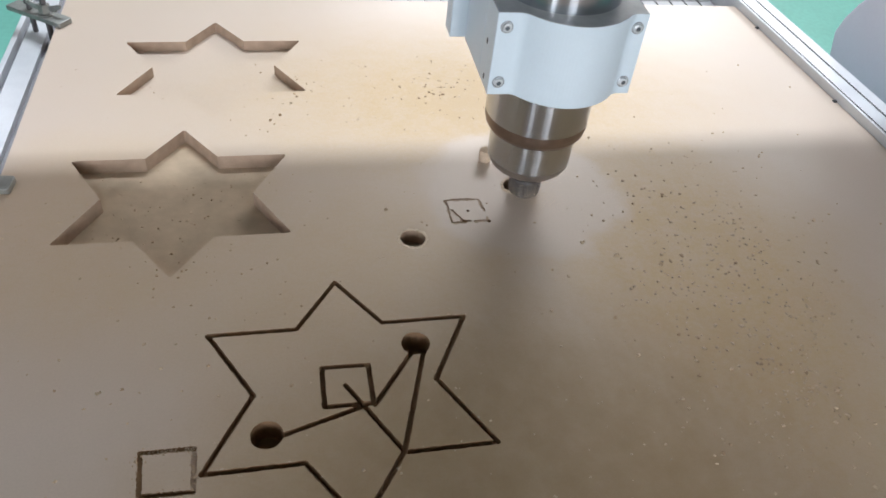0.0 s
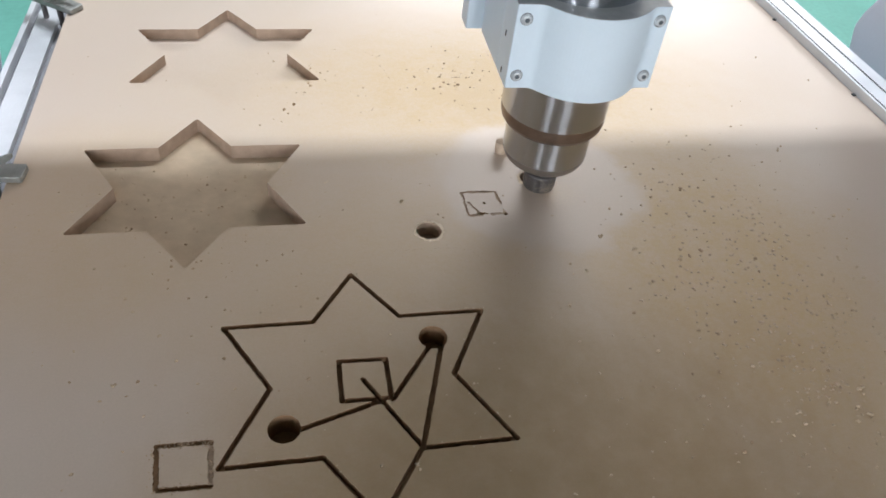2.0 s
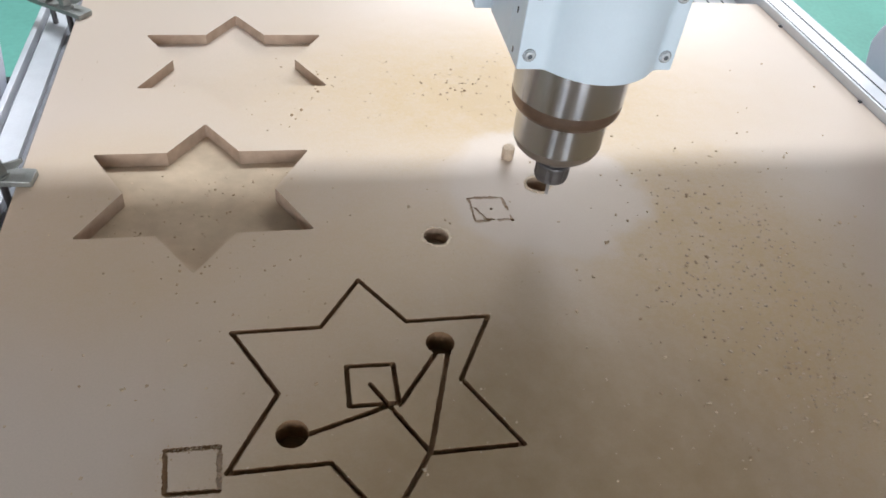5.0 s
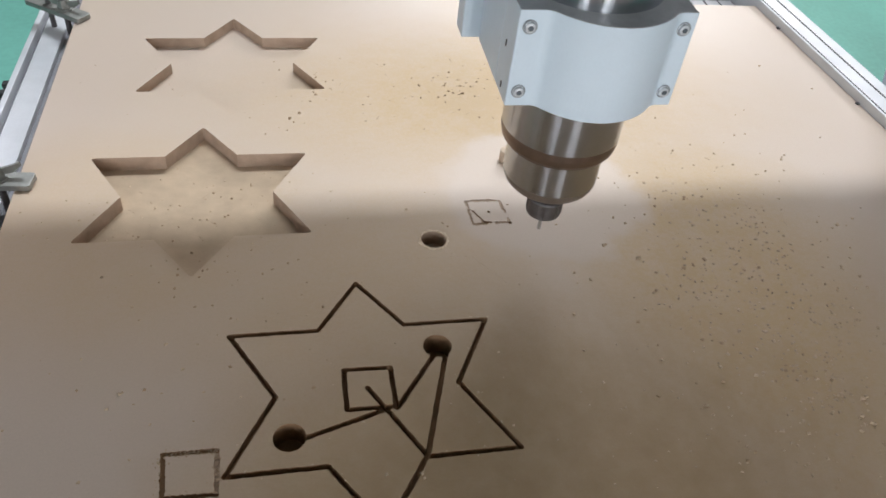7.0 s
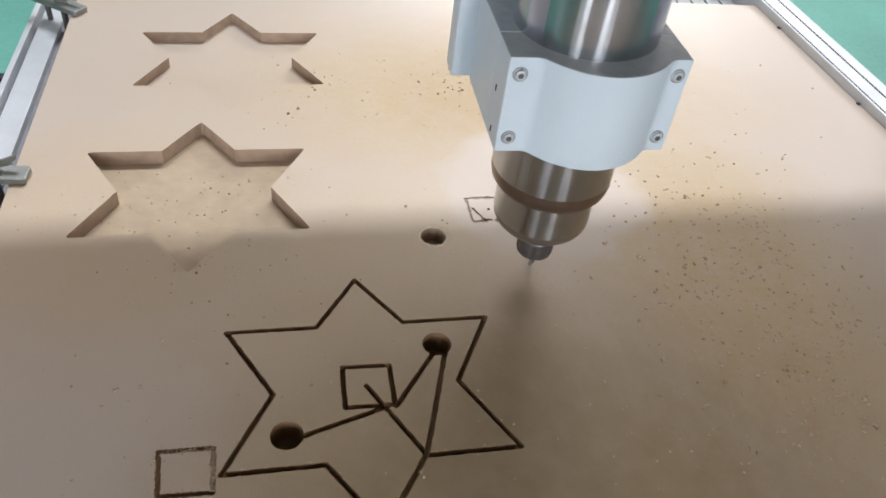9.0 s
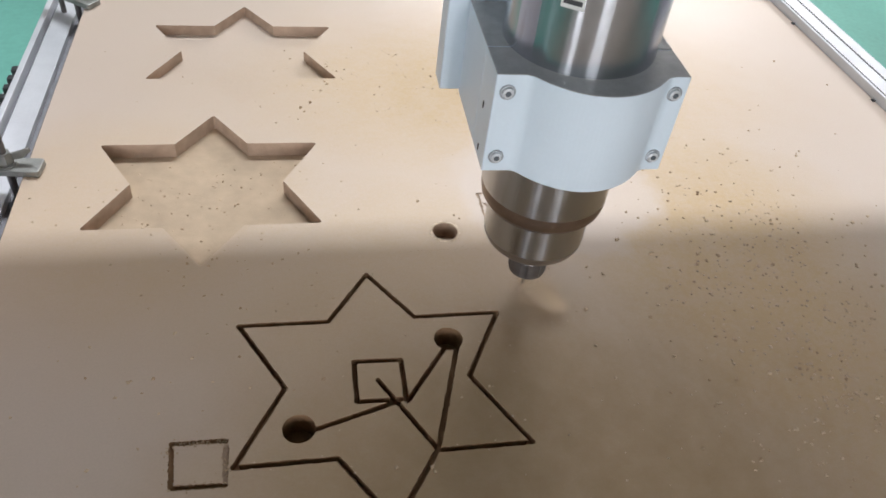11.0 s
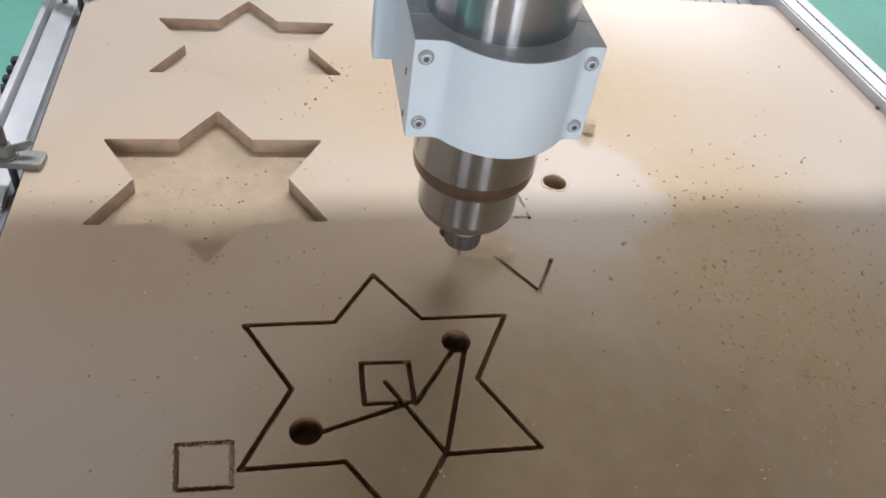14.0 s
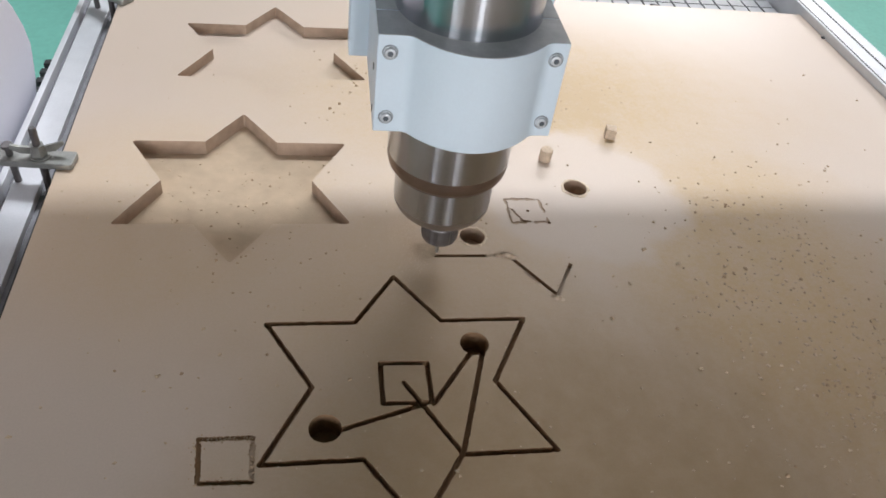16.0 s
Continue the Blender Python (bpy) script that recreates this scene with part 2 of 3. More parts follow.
# Unseen walls, with openings cut to fit the lamps.
HALL_H = 6.3
wall("wall_south", 12, HALL_H, [(3.0, 3.1, 0.45, 2.9), (3.37, 3.53, 0.45, 2.9), (6.37, 6.47, 0.45, 2.9), (6.71, 6.85, 0.45, 2.9)], pose(-6, -5.2, FLOOR_Z))
wall("wall_north", 12, HALL_H, [(7.0, 11.4, 3.4, 5.4)], pose(-6, 8.0, FLOOR_Z))
wall("wall_west", 13, HALL_H, [(1.87, 2.13, 0.95, 3.4), (2.57, 2.83, 0.95, 3.4)], pose(-6.0, -5, FLOOR_Z, 0, 0, 90))
# East opening made up to fit the added lamp.
wall("wall_east", 13, HALL_H, [(8.7, 11.3, 3.5, 5.5)], pose(6.2, -5, FLOOR_Z, 0, 0, 90))
bm = bmesh.new()
for x0, x1, y0, y1 in ((-6.2, 6.2, -5.2, 2.3), (-6.2, 6.2, 3.7, 8.2), (-6.2, -1.5, 2.3, 3.7), (3.0, 6.2, 2.3, 3.7)):
    box(x0, x1, y0, y1, FLOOR_Z + HALL_H, FLOOR_Z + HALL_H + 0.2, bm)
tagged(part("ceiling", bm, plaster), "unseen workshop ceiling with a roof light, kept dull", "ceiling", kind="structure")

# ---- the machine's base, bed and rails ----
BED_Z = -0.0185
# Near ends lengthened out of view to keep green floor out of the steel.
X0, X1, Y0, Y1 = -0.2497, 0.548, -0.70, 0.545
CORNERS = [(-0.2497, -0.70), (0.5750, -0.70), (0.5445, 0.5395), (-0.2500, 0.5580)]
RAIL_AT = pose(0.5507, 0.314, 0, 0, 0, 1.41)
base = tagged(new("machine_base"), "grey steel machine frame on the green floor", "machine")
base.location = (0.15, -0.06, FLOOR_Z)
for sx in (-0.42, 0.42):
    for sy in (-0.87, 0.87):
        part("leg", box(sx - 0.05, sx + 0.05, sy - 0.05, sy + 0.05, 0, 0.60), steel_frame, base, bevel=0.006)
part("frame_beam", box(-0.40, 0.40, -0.92, -0.82, 0.60, 0.70), steel_frame, base, bevel=0.006)
part("frame_beam", box(-0.40, 0.40, 0.82, 0.92, 0.60, 0.70), steel_frame, base, bevel=0.006)
part("side_beam", box(-0.46, -0.401, -0.94, 0.94, 0.60, 0.70), steel_frame, base, bevel=0.006)
part("side_beam", box(0.401, 0.46, -0.94, 0.94, 0.60, 0.70), steel_frame, base, bevel=0.006)

bed = part("vacuum_bed", box(-0.262, 0.5560, -1.00, 0.88, FLOOR_Z + 0.70, BED_Z - 0.004), bed_gap)
tagged(bed, "grey vacuum bed with a square grid of dark grooves", "machine bed")

rail = part("slot_rail", box(0.0, 0.0400, -1.314, 0.566, FLOOR_Z + 0.70, 0.0100), alu, at=RAIL_AT, bevel=0.0008)
tagged(rail, "pale aluminium edge rail with dark slots", "rail")
# Grooves are flat black strips, with their shade in the colour.
part("slot", box(0.0026, 0.0040, -1.313, 0.565, 0.0095, 0.0104), slot_dark, rail, "black strip for a groove's shade")
part("slot", box(0.0224, 0.0243, -1.313, 0.565, 0.0095, 0.0104), slot_dark, rail, "black strip for a groove's shade")

lrail = tagged(new("slot_rail"), "brushed aluminium T-slot rail beside the board", "rail")
LZ = -0.0205
part("inner_flange", box(-0.2885, -0.2675, -1.00, 0.88, FLOOR_Z + 0.70, LZ), alu, lrail, bevel=0.0006)
part("outer_flange", box(-0.3005, -0.2950, -1.00, 0.88, FLOOR_Z + 0.70, LZ), alu, lrail, bevel=0.0006)
part("slot_floor", box(-0.2950, -0.2885, -1.00, 0.88, FLOOR_Z + 0.70, LZ - 0.010), slot_grey, lrail, "grey slot floor")
part("gap_floor", box(-0.2674, -0.2621, -1.00, 0.88, FLOOR_Z + 0.70, LZ - 0.006), gap_grey, lrail, "dull grey joint strip")

# ---- the fibreboard with its cuts ----
def ring(cx, cy, r, n=36, jag=0.0):
    return [(cx + (r + random.uniform(-jag, jag)) * math.cos(2 * math.pi * i / n), cy + (r + random.uniform(-jag, jag)) * math.sin(2 * math.pi * i / n)) for i in range(n)]


def groove(p, q, w=0.0035, jag=0.00022, step=0.0022):
    """A slot between two points with round ends and slightly torn edges."""
    (ax, ay), (bx, by) = p, q
    d = math.hypot(bx - ax, by - ay)
    ux, uy = (bx - ax) / d, (by - ay) / d
    n, h = max(2, int(d / step)), w / 2
    out = []
    for i in range(n + 1):
        k, o = i * d / n, -h + random.uniform(-jag, jag)
        out.append((ax + ux * k - uy * o, ay + uy * k + ux * o))
    a0 = math.atan2(uy, ux)
    out += [(bx + h * math.cos(a0 + a), by + h * math.sin(a0 + a)) for a in (-0.9, -0.3, 0.3, 0.9)]
    for i in range(n + 1):
        k, o = d - i * d / n, h + random.uniform(-jag, jag)
        out.append((ax + ux * k - uy * o, ay + uy * k + ux * o))
    out += [(ax - h * math.cos(a0 + a), ay - h * math.sin(a0 + a)) for a in (-0.9, -0.3, 0.3, 0.9)]
    return out


def star_points(cx, cy, turn=0.0, tall=0.1, row=0.05):
    """Twelve corners of a six-pointed star, tips and notches by turns, from the top tip on."""
    out = []
    for i in range(12):
        a = math.radians(90 - 30 * i)
        r = 0.1 if i % 2 == 0 else 0.1 / math.sqrt(3)
        x, y = r * math.cos(a), r * math.sin(a)
        if i in (0, 6):
            y = math.copysign(tall, y)
        elif i not in (3, 9):
            y = math.copysign(row, y)
        c, s = math.cos(turn), math.sin(turn)
        out.append((cx + c * x - s * y, cy + s * x + c * y))
    return out


def rounded(pts, r_tip=0.0022, n=4):
    """Rounds the corners as a milling cutter leaves them."""
    out, m = [], len(pts)
    for i, p in enumerate(pts):
        a, b = pts[i - 1], pts[(i + 1) % m]
        if i % 2:
            out.append(p)
            continue
        va, vb = (Vector(a) - Vector(p)).normalized(), (Vector(b) - Vector(p)).normalized()
        half = va.angle(vb) / 2
        t = r_tip / math.tan(half)
        s, e, c = Vector(p) + va * t, Vector(p) + vb * t, Vector(p)
        for k in range(n + 1):
            f = k / n
            out.append(tuple(s * (1 - f) ** 2 + c * 2 * f * (1 - f) + e * f * f))
    return out


SHAPES = []
STAR_B, STAR_A = (-0.1145, 0.2005), (-0.0923, 0.4027)
SHAPES.append((rounded(star_points(*STAR_B, 0.002, 0.0925, 0.0510)), 0.0130))
SHAPES.append((rounded(star_points(*STAR_A, 0.012, 0.0925)), 0.0106))
cs = star_points(-0.0003, -0.0003, 0.0, 0.0933, 0.0515)
for i in range(12):
    SHAPES.append((groove(cs[i], cs[(i + 1) % 12]), 0.0060))
sq = [(-0.0150, 0.0165), (0.0150, 0.0157), (0.0150, -0.0145), (-0.0153, -0.0142)]
for i in range(4):
    SHAPES.append((groove(sq[i], sq[(i + 1) % 4]), 0.0060))
for p, q in (((-0.001, 0.001), (0.0290, -0.0515)), ((0.0158, -0.0160), (0.0475, 0.0265)), ((0.0540, 0.0260), (0.0292, -0.0510)), ((-0.0500, -0.0340), (0.0100, -0.0158))):
    SHAPES.append((groove(p, q), 0.0072))
for x, y, r, deep in ((0.0487, 0.0305, 0.0097, 0.0174), (-0.0505, -0.030, 0.0098, 0.0174), (0.0635, 0.135, 0.0096, 0.0125), (0.1612, 0.194, 0.0098, 0.0125)):
    SHAPES.append((ring(x, y, r, 40, 0.00012), deep))
sd = [(-0.1215, -0.0335), (-0.0915, -0.0340), (-0.0910, -0.0620), (-0.1195, -0.0610)]
for i in range(4):
    SHAPES.append((groove(sd[i], sd[(i + 1) % 4], 0.0030, 0.0004, 0.0014), (0.0018, 0.0011, 0.0022, 0.0020)[i]))
s5 = [(0.0975, 0.1795), (0.1255, 0.1790), (0.1285, 0.1515), (0.0985, 0.1505)]
for i in range(4):
    (ax, ay), (bx, by) = s5[i], s5[(i + 1) % 4]
    for k in range(5):
        if random.random() < (0.05, 0.2, 0.1, 0.25)[i]:
            continue
        f, g = k / 5 + random.uniform(0.01, 0.04), (k + 1) / 5 - random.uniform(0.01, 0.06)
        dx, dy = random.uniform(-0.0005, 0.0005), random.uniform(-0.0005, 0.0005)
        SHAPES.append((groove((ax + (bx - ax) * f + dx, ay + (by - ay) * f + dy), (ax + (bx - ax) * g + dx, ay + (by - ay) * g - dy), random.uniform(0.0014, 0.0030), 0.0006, 0.0012), random.choice((0.0003, 0.0005, 0.0007))))
SHAPES.append((groove((0.1010, 0.1665), (0.1075, 0.1525), 0.0020, 0.0008, 0.001), 0.0012))
SHAPES.append((groove((0.1060, 0.1530), (0.1130, 0.1520), 0.0022, 0.0008, 0.001), 0.0013))
SHAPES.append((ring(0.1284, 0.1508, 0.0016, 10), 0.009))
SHAPES.append((ring(0.1138, 0.1650, 0.0013, 8), 0.004))

# the star that is being cut: its slot, in short lengths that sink as the cutter passes
CUT_W, CUT_D = 0.0030, 0.0046
CUT = [(8.8, 0.1350, 0.1055), (10.6, 0.1168, 0.0725), (12.86, 0.0880, 0.1137), (15.53, 0.0305, 0.1140)]
lengths = []
for (t0, ax, ay), (t1, bx, by) in zip(CUT, CUT[1:]):
    d = math.hypot(bx - ax, by - ay)
    ux, uy = (bx - ax) / d, (by - ay) / d
    trim = 0.0010
    n = max(1, round((d - 2 * trim) / 0.0030))
    for i in range(n):
        k0, k1 = trim + (d - 2 * trim) * i / n, trim + (d - 2 * trim) * (i + 1) / n
        quad = [(ax + ux * k - uy * o, ay + uy * k + ux * o) for k, o in ((k0, -CUT_W / 2), (k1, -CUT_W / 2), (k1, CUT_W / 2), (k0, CUT_W / 2))]
        lengths.append((quad, t0 + (t1 - t0) * k0 / d))
        SHAPES.append((quad, 2 * CUT_D + 0.0006))


def inside(pts, x, y):
    hit = False
    x1, y1 = pts[-1]
    for x2, y2 in pts:
        if (y1 > y) != (y2 > y) and x < (x2 - x1) * (y - y1) / (y2 - y1) + x1:
            hit = not hit
        x1, y1 = x2, y2
    return hit


BOUNDS = [(min(p[0] for p in s), max(p[0] for p in s), min(p[1] for p in s), max(p[1] for p in s)) for s, _ in SHAPES]


def depth_at(x, y):
    deep = 0.0
    for (s, d), (a, b, c, e) in zip(SHAPES, BOUNDS):
        if d > deep and a < x < b and c < y < e and inside(s, x, y):
            deep = d
    return deep


def level(z):
    """Whether a depth is the board's face or a pocket's floor."""
    return any(abs(z + d) < 1e-5 for d in (0.0, 0.0130, 0.0106))


def build_board():
    """Top face with real recesses: a triangulated plan, each piece at its own depth, with walls between the levels."""
    from mathutils import geometry
    pts, edges = [], []
    for s in [CORNERS] + [s for s, _ in SHAPES]:
        k, n = len(pts), len(s)
        pts += [Vector(p) for p in s]
        edges += [(k + i, k + (i + 1) % n) for i in range(n)]
    vs, _, fs, _, _, _ = geometry.delaunay_2d_cdt(pts, edges, [], 0, 1e-6)
    bm = bmesh.new()
    made, sides = {}, {}

    def vert(i, z):
        key = (i, round(z, 6))
        if key not in made:
            made[key] = bm.verts.new((vs[i][0], vs[i][1], z))
        return made[key]

    for f in fs:
        cx, cy = sum(vs[i][0] for i in f) / 3, sum(vs[i][1] for i in f) / 3
        z = -depth_at(cx, cy)
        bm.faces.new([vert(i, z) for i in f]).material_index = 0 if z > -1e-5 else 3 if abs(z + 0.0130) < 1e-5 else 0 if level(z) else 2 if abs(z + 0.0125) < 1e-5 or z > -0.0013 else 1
        for a, b in ((f[0], f[1]), (f[1], f[2]), (f[2], f[0])):
            sides.setdefault((min(a, b), max(a, b)), []).append(z)
    for (a, b), zs in sides.items():
        if len(zs) == 1:
            zs = [zs[0], -0.018]
        if abs(zs[0] - zs[1]) > 1e-6:
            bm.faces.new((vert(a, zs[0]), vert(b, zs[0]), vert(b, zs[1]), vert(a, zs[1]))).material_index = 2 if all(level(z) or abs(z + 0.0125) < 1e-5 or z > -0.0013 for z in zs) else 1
    corner = [vert(i, -0.018) for i in range(4)] if all(abs(vs[i][0] - p[0]) < 1e-5 for i, p in enumerate(CORNERS)) else None
    if corner:
        bm.faces.new(corner).material_index = 1
    bmesh.ops.recalc_face_normals(bm, faces=bm.faces)
    return bm


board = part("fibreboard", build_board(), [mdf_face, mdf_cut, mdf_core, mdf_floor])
tagged(board, "tan fibreboard with carved stars, holes and saw dust", "board")

plugs = []
for quad, t in lengths:
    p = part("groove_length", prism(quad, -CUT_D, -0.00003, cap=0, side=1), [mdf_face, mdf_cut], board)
    plugs.append((p, t))


def torn_rim(cx, cy, r, lift=0.0008, w=0.0016, n=44):
    """A ragged raised lip of torn fibres round a hole."""
    bm = bmesh.new()
    rows = []
    for i in range(n):
        a = 2 * math.pi * i / n
        c, s = math.cos(a), math.sin(a)
        ww = w * random.uniform(0.35, 1.3)
        rows.append([bm.verts.new((cx + c * rr, cy + s * rr, z)) for rr, z in ((r, -0.0012), (r + 0.0001, lift * random.uniform(0.3, 1.2)), (r + ww * 0.6, lift * random.uniform(0.2, 0.8)), (r + ww, -0.0004))])
    for i in range(n):
        a, b = rows[i], rows[(i + 1) % n]
        for k in range(3):
            bm.faces.new((a[k], b[k], b[k + 1], a[k + 1]))
    bmesh.ops.recalc_face_normals(bm, faces=bm.faces)
    return bm


part("torn_rim", torn_rim(0.0635, 0.135, 0.0097, 0.0010, 0.0028), dust_fresh, board, "pale ragged torn rim")
part("torn_rim", torn_rim(0.1612, 0.194, 0.0099, 0.0011, 0.0030), dust_fresh, board, "pale ragged torn rim")


def burrs(points, size, count, lift=0.0):
    """Loose torn fibre crumbs along a line of points."""
    bm = bmesh.new()
    for _ in range(count):
        i = random.randrange(len(points))
        (ax, ay), (bx, by) = points[i], points[(i + 1) % len(points)]
        f = random.random()
        x, y = ax + (bx - ax) * f + random.gauss(0, size), ay + (by - ay) * f + random.gauss(0, size)
        if depth_at(x, y) < 0.002:
            crumb(bm, x, y, random.uniform(0.0003, 0.0007), lift)
    return bm


def crumb(bm, x, y, s, z0=0.0):
    """One small angular chip that lies on the surface."""
    a = random.gauss(0, 0.7)
    c, q = math.cos(a), math.sin(a)
    lx, ly, lz = s * random.uniform(0.8, 1.4), s * random.uniform(0.6, 1.0), s * random.uniform(0.4, 0.9)
    base_ring = [(-lx, -ly), (lx * 0.7, -ly), (lx, ly * 0.5), (-lx * 0.4, ly)]
    lo = [bm.verts.new((x + c * u - q * v, y + q * u + c * v, z0)) for u, v in base_ring]
    hi = [bm.verts.new((x + 0.62 * (c * u - q * v), y + 0.62 * (q * u + c * v), z0 + lz * random.uniform(0.7, 1.3))) for u, v in base_ring]
    for i in range(4):
        bm.faces.new((lo[i], lo[(i + 1) % 4], hi[(i + 1) % 4], hi[i]))
    bm.faces.new(hi)


tagged(part("fibre_burr", burrs(s5, 0.0012, 90, -0.0004), mdf_burr, board, "brown torn fibres"), kind="stuff")
tagged(part("fibre_burr", burrs(sd, 0.0018, 240, -0.0003), mdf_burr, board, "brown torn fibres"), kind="stuff")
tagged(part("fibre_burr", burrs(cs, 0.0017, 280, -0.0001), mdf_fuzz, board, "pale torn fibres"), kind="stuff")

# ---- loose chips and dust ----
def chip_field(name, m, label, patches):
    bm = bmesh.new()
    for cx, cy, sx, sy, count, smin, smax in patches:
        for _ in range(count):
            x, y = random.gauss(cx, sx), random.gauss(cy, sy)
            if X0 + 0.004 < x < X1 - 0.004 and Y0 < y < Y1 - 0.004:
                d = depth_at(x, y)
                if level(-d):
                    crumb(bm, x, y, random.uniform(smin, smax) * random.choice((0.6, 0.8, 1.0, 1.0)), -d)
    return tagged(part(name, bm, m), label, "wood chips", kind="stuff")


def clumps(cx, cy, sx, sy, count, spread, each):
    """Patches of chips that the air has blown together."""
    return [(random.gauss(cx, sx), random.gauss(cy, sy), spread, spread, each, 0.0006, 0.0017) for _ in range(count)]


chip_field("wood_chips", chip_dark, "scattered dark brown wood chips on the board", [
    (0.10, 0.35, 0.09, 0.030, 55, 0.0004, 0.0012), (0.305, 0.08, 0.045, 0.09, 30, 0.0005, 0.0014), (0.15, 0.3, 0.25, 0.16, 30, 0.0004, 0.0011),
    (-0.1145, 0.19, 0.05, 0.035, 34, 0.0005, 0.0012), (-0.117, 0.112, 0.008, 0.006, 10, 0.0007, 0.0014), (-0.08, 0.10, 0.06, 0.02, 16, 0.0005, 0.0012),
    (-0.12, 0.0, 0.05, 0.06, 10, 0.0008, 0.0014), (0.26, -0.03, 0.05, 0.04, 16, 0.0006, 0.0016), (0.39, 0.2, 0.05, 0.06, 26, 0.0005, 0.0012)]
    + clumps(0.30, 0.03, 0.035, 0.07, 7, 0.008, 4) + clumps(0.09, 0.35, 0.07, 0.02, 8, 0.014, 4))
chip_field("wood_chips", chip_pale, "scattered pale tan wood chips on the board", [
    (0.31, 0.05, 0.05, 0.10, 210, 0.0006, 0.0015), (0.29, 0.03, 0.08, 0.11, 170, 0.0007, 0.0016), (-0.03, 0.03, 0.12, 0.10, 44, 0.0006, 0.0014), (0.10, 0.35, 0.10, 0.035, 130, 0.0003, 0.0010), (0.0, 0.0, 0.2, 0.12, 50, 0.0004, 0.0012),
    (-0.1145, 0.19, 0.05, 0.04, 90, 0.0004, 0.0011), (-0.21, 0.17, 0.03, 0.03, 20, 0.0004, 0.0012), (0.295, -0.02, 0.04, 0.04, 70, 0.0008, 0.0019),
    (-0.15, -0.02, 0.05, 0.05, 16, 0.0008, 0.0016), (0.0, 0.06, 0.06, 0.03, 20, 0.0005, 0.0011), (0.17, -0.07, 0.04, 0.03, 26, 0.0005, 0.0013)]
    + clumps(0.305, 0.02, 0.035, 0.07, 26, 0.009, 7))
for x, y, r in ((0.1972, 0.119, 0.0021), (0.2200, 0.1025, 0.0018), (0.474, 0.392, 0.0014), (0.512, 0.344, 0.0013), (-0.150, 0.012, 0.0016)):
    bm = bmesh.new()
    crumb(bm, 0, 0, r)
    crumb(bm, r * 0.9, r * 0.4, r * 0.6)
    tagged(part("wood_chip", bm, chip_pale if r > 0.0015 else chip_dark, at=pose(x, y, 0)), "single tan wood chip lying on the board", "wood chip", "loose chips")


def mound(name, cx, cy, rx, ry, h, turn, label):
    """A soft uneven heap of fresh dust."""
    bm = bmesh.new()
    n, m = 44, 9
    top = bm.verts.new((0, 0, h))
    prev = None
    for k in range(1, m + 1):
        row = []
        for i in range(n):
            a = 2 * math.pi * i / n
            f = k / m
            wob = 1 + 0.45 * noise.noise((cx * 90 + 2.1 * math.cos(a), cy * 90 + 2.1 * math.sin(a), 3.3))
            z = h * (1 - f) ** 1.1 * (0.75 + 1.1 * noise.noise((f * 9 * math.cos(a), f * 9 * math.sin(a), cx * 50))) - (0.0004 if k == m else 0)
            row.append(bm.verts.new((rx * f * wob * math.cos(a), ry * f * wob * math.sin(a), z)))
        for i in range(n):
            if prev is None:
                bm.faces.new((top, row[i], row[(i + 1) % n]))
            else:
                bm.faces.new((prev[i], row[i], row[(i + 1) % n], prev[(i + 1) % n]))
        prev = row
    bmesh.ops.recalc_face_normals(bm, faces=bm.faces)
    ob = part(name, bm, mdf_fuzz, at=pose(cx, cy, 0, 0, 0, turn))
    return tagged(ob, label, "saw dust", kind="stuff")


heaps = [
    (mound("dust_heap", 0.1155, 0.0705, 0.0065, 0.0032, 0.0014, -30, "fresh pale dust heap at the corner of the cut"), 10.3),
    (mound("dust_heap", 0.1005, 0.0915, 0.0120, 0.0015, 0.0009, -55, "thin ridge of fresh dust along the cut"), 11.6),
    (mound("dust_heap", 0.0875, 0.1140, 0.0090, 0.0034, 0.0024, -25, "fresh pale dust heap at the notch of the cut"), 12.9),
    (mound("dust_heap", 0.0800, 0.1138, 0.0095, 0.0026, 0.0013, -4, "thin ridge of fresh dust beside the cut"), 13.8)]


def dust_spray():
    """Fine pale grains that the cutter throws out behind it, thick near the cut and thinning outwards."""
    bm = bmesh.new()
    for _ in range(6000):
        along, across = abs(random.gauss(0, 0.012)) - 0.004, random.gauss(0, 0.75)
        if abs(across) > 1.5:
            continue
        across *= 0.0040 + 0.40 * max(0.0, along)
        crumb(bm, along, across + 0.20 * along, random.uniform(0.00012, 0.00024), random.choice((0, 0, 0, 0.0004)))
    return tagged(part("dust_spray", bm, dust_fresh), "spray of fine pale dust behind the cutter", "saw dust", kind="stuff")


spray = dust_spray()


def dust_puff(length, width, height, count, drop, label):
    """Airborne grains: a plume that leaves the cutter along local x, low and dense at its head and thinning out."""
    bm = bmesh.new()
    for _ in range(count):
        f = random.random() ** 0.55
        x = length * f + random.gauss(0, width * 0.25)
        swell = 0.35 + 0.65 * math.sin(math.pi * min(1, 0.15 + 0.75 * f))
        y = random.gauss(0, width * 0.42) * swell + drop * f * f
        z = abs(random.gauss(0, height * 0.5)) * swell + 0.0006
        r = random.uniform(0.00007, 0.00014)
        a = random.uniform(0, 6.28)
        low = [bm.verts.new((x + r * math.cos(a + k * 2.094), y + r * math.sin(a + k * 2.094), z - r * 0.5)) for k in range(3)]
        tip = bm.verts.new((x, y, z + r))
        for k in range(3):
            bm.faces.new((low[k], low[(k + 1) % 3], tip))
        bm.faces.new(low[::-1])
    return tagged(part("dust_plume", bm, dust_air), label, "saw dust", kind="stuff")


plume = dust_puff(0.038, 0.016, 0.011, 34000, -0.004, "pale plume of fine dust blown from the cutter")
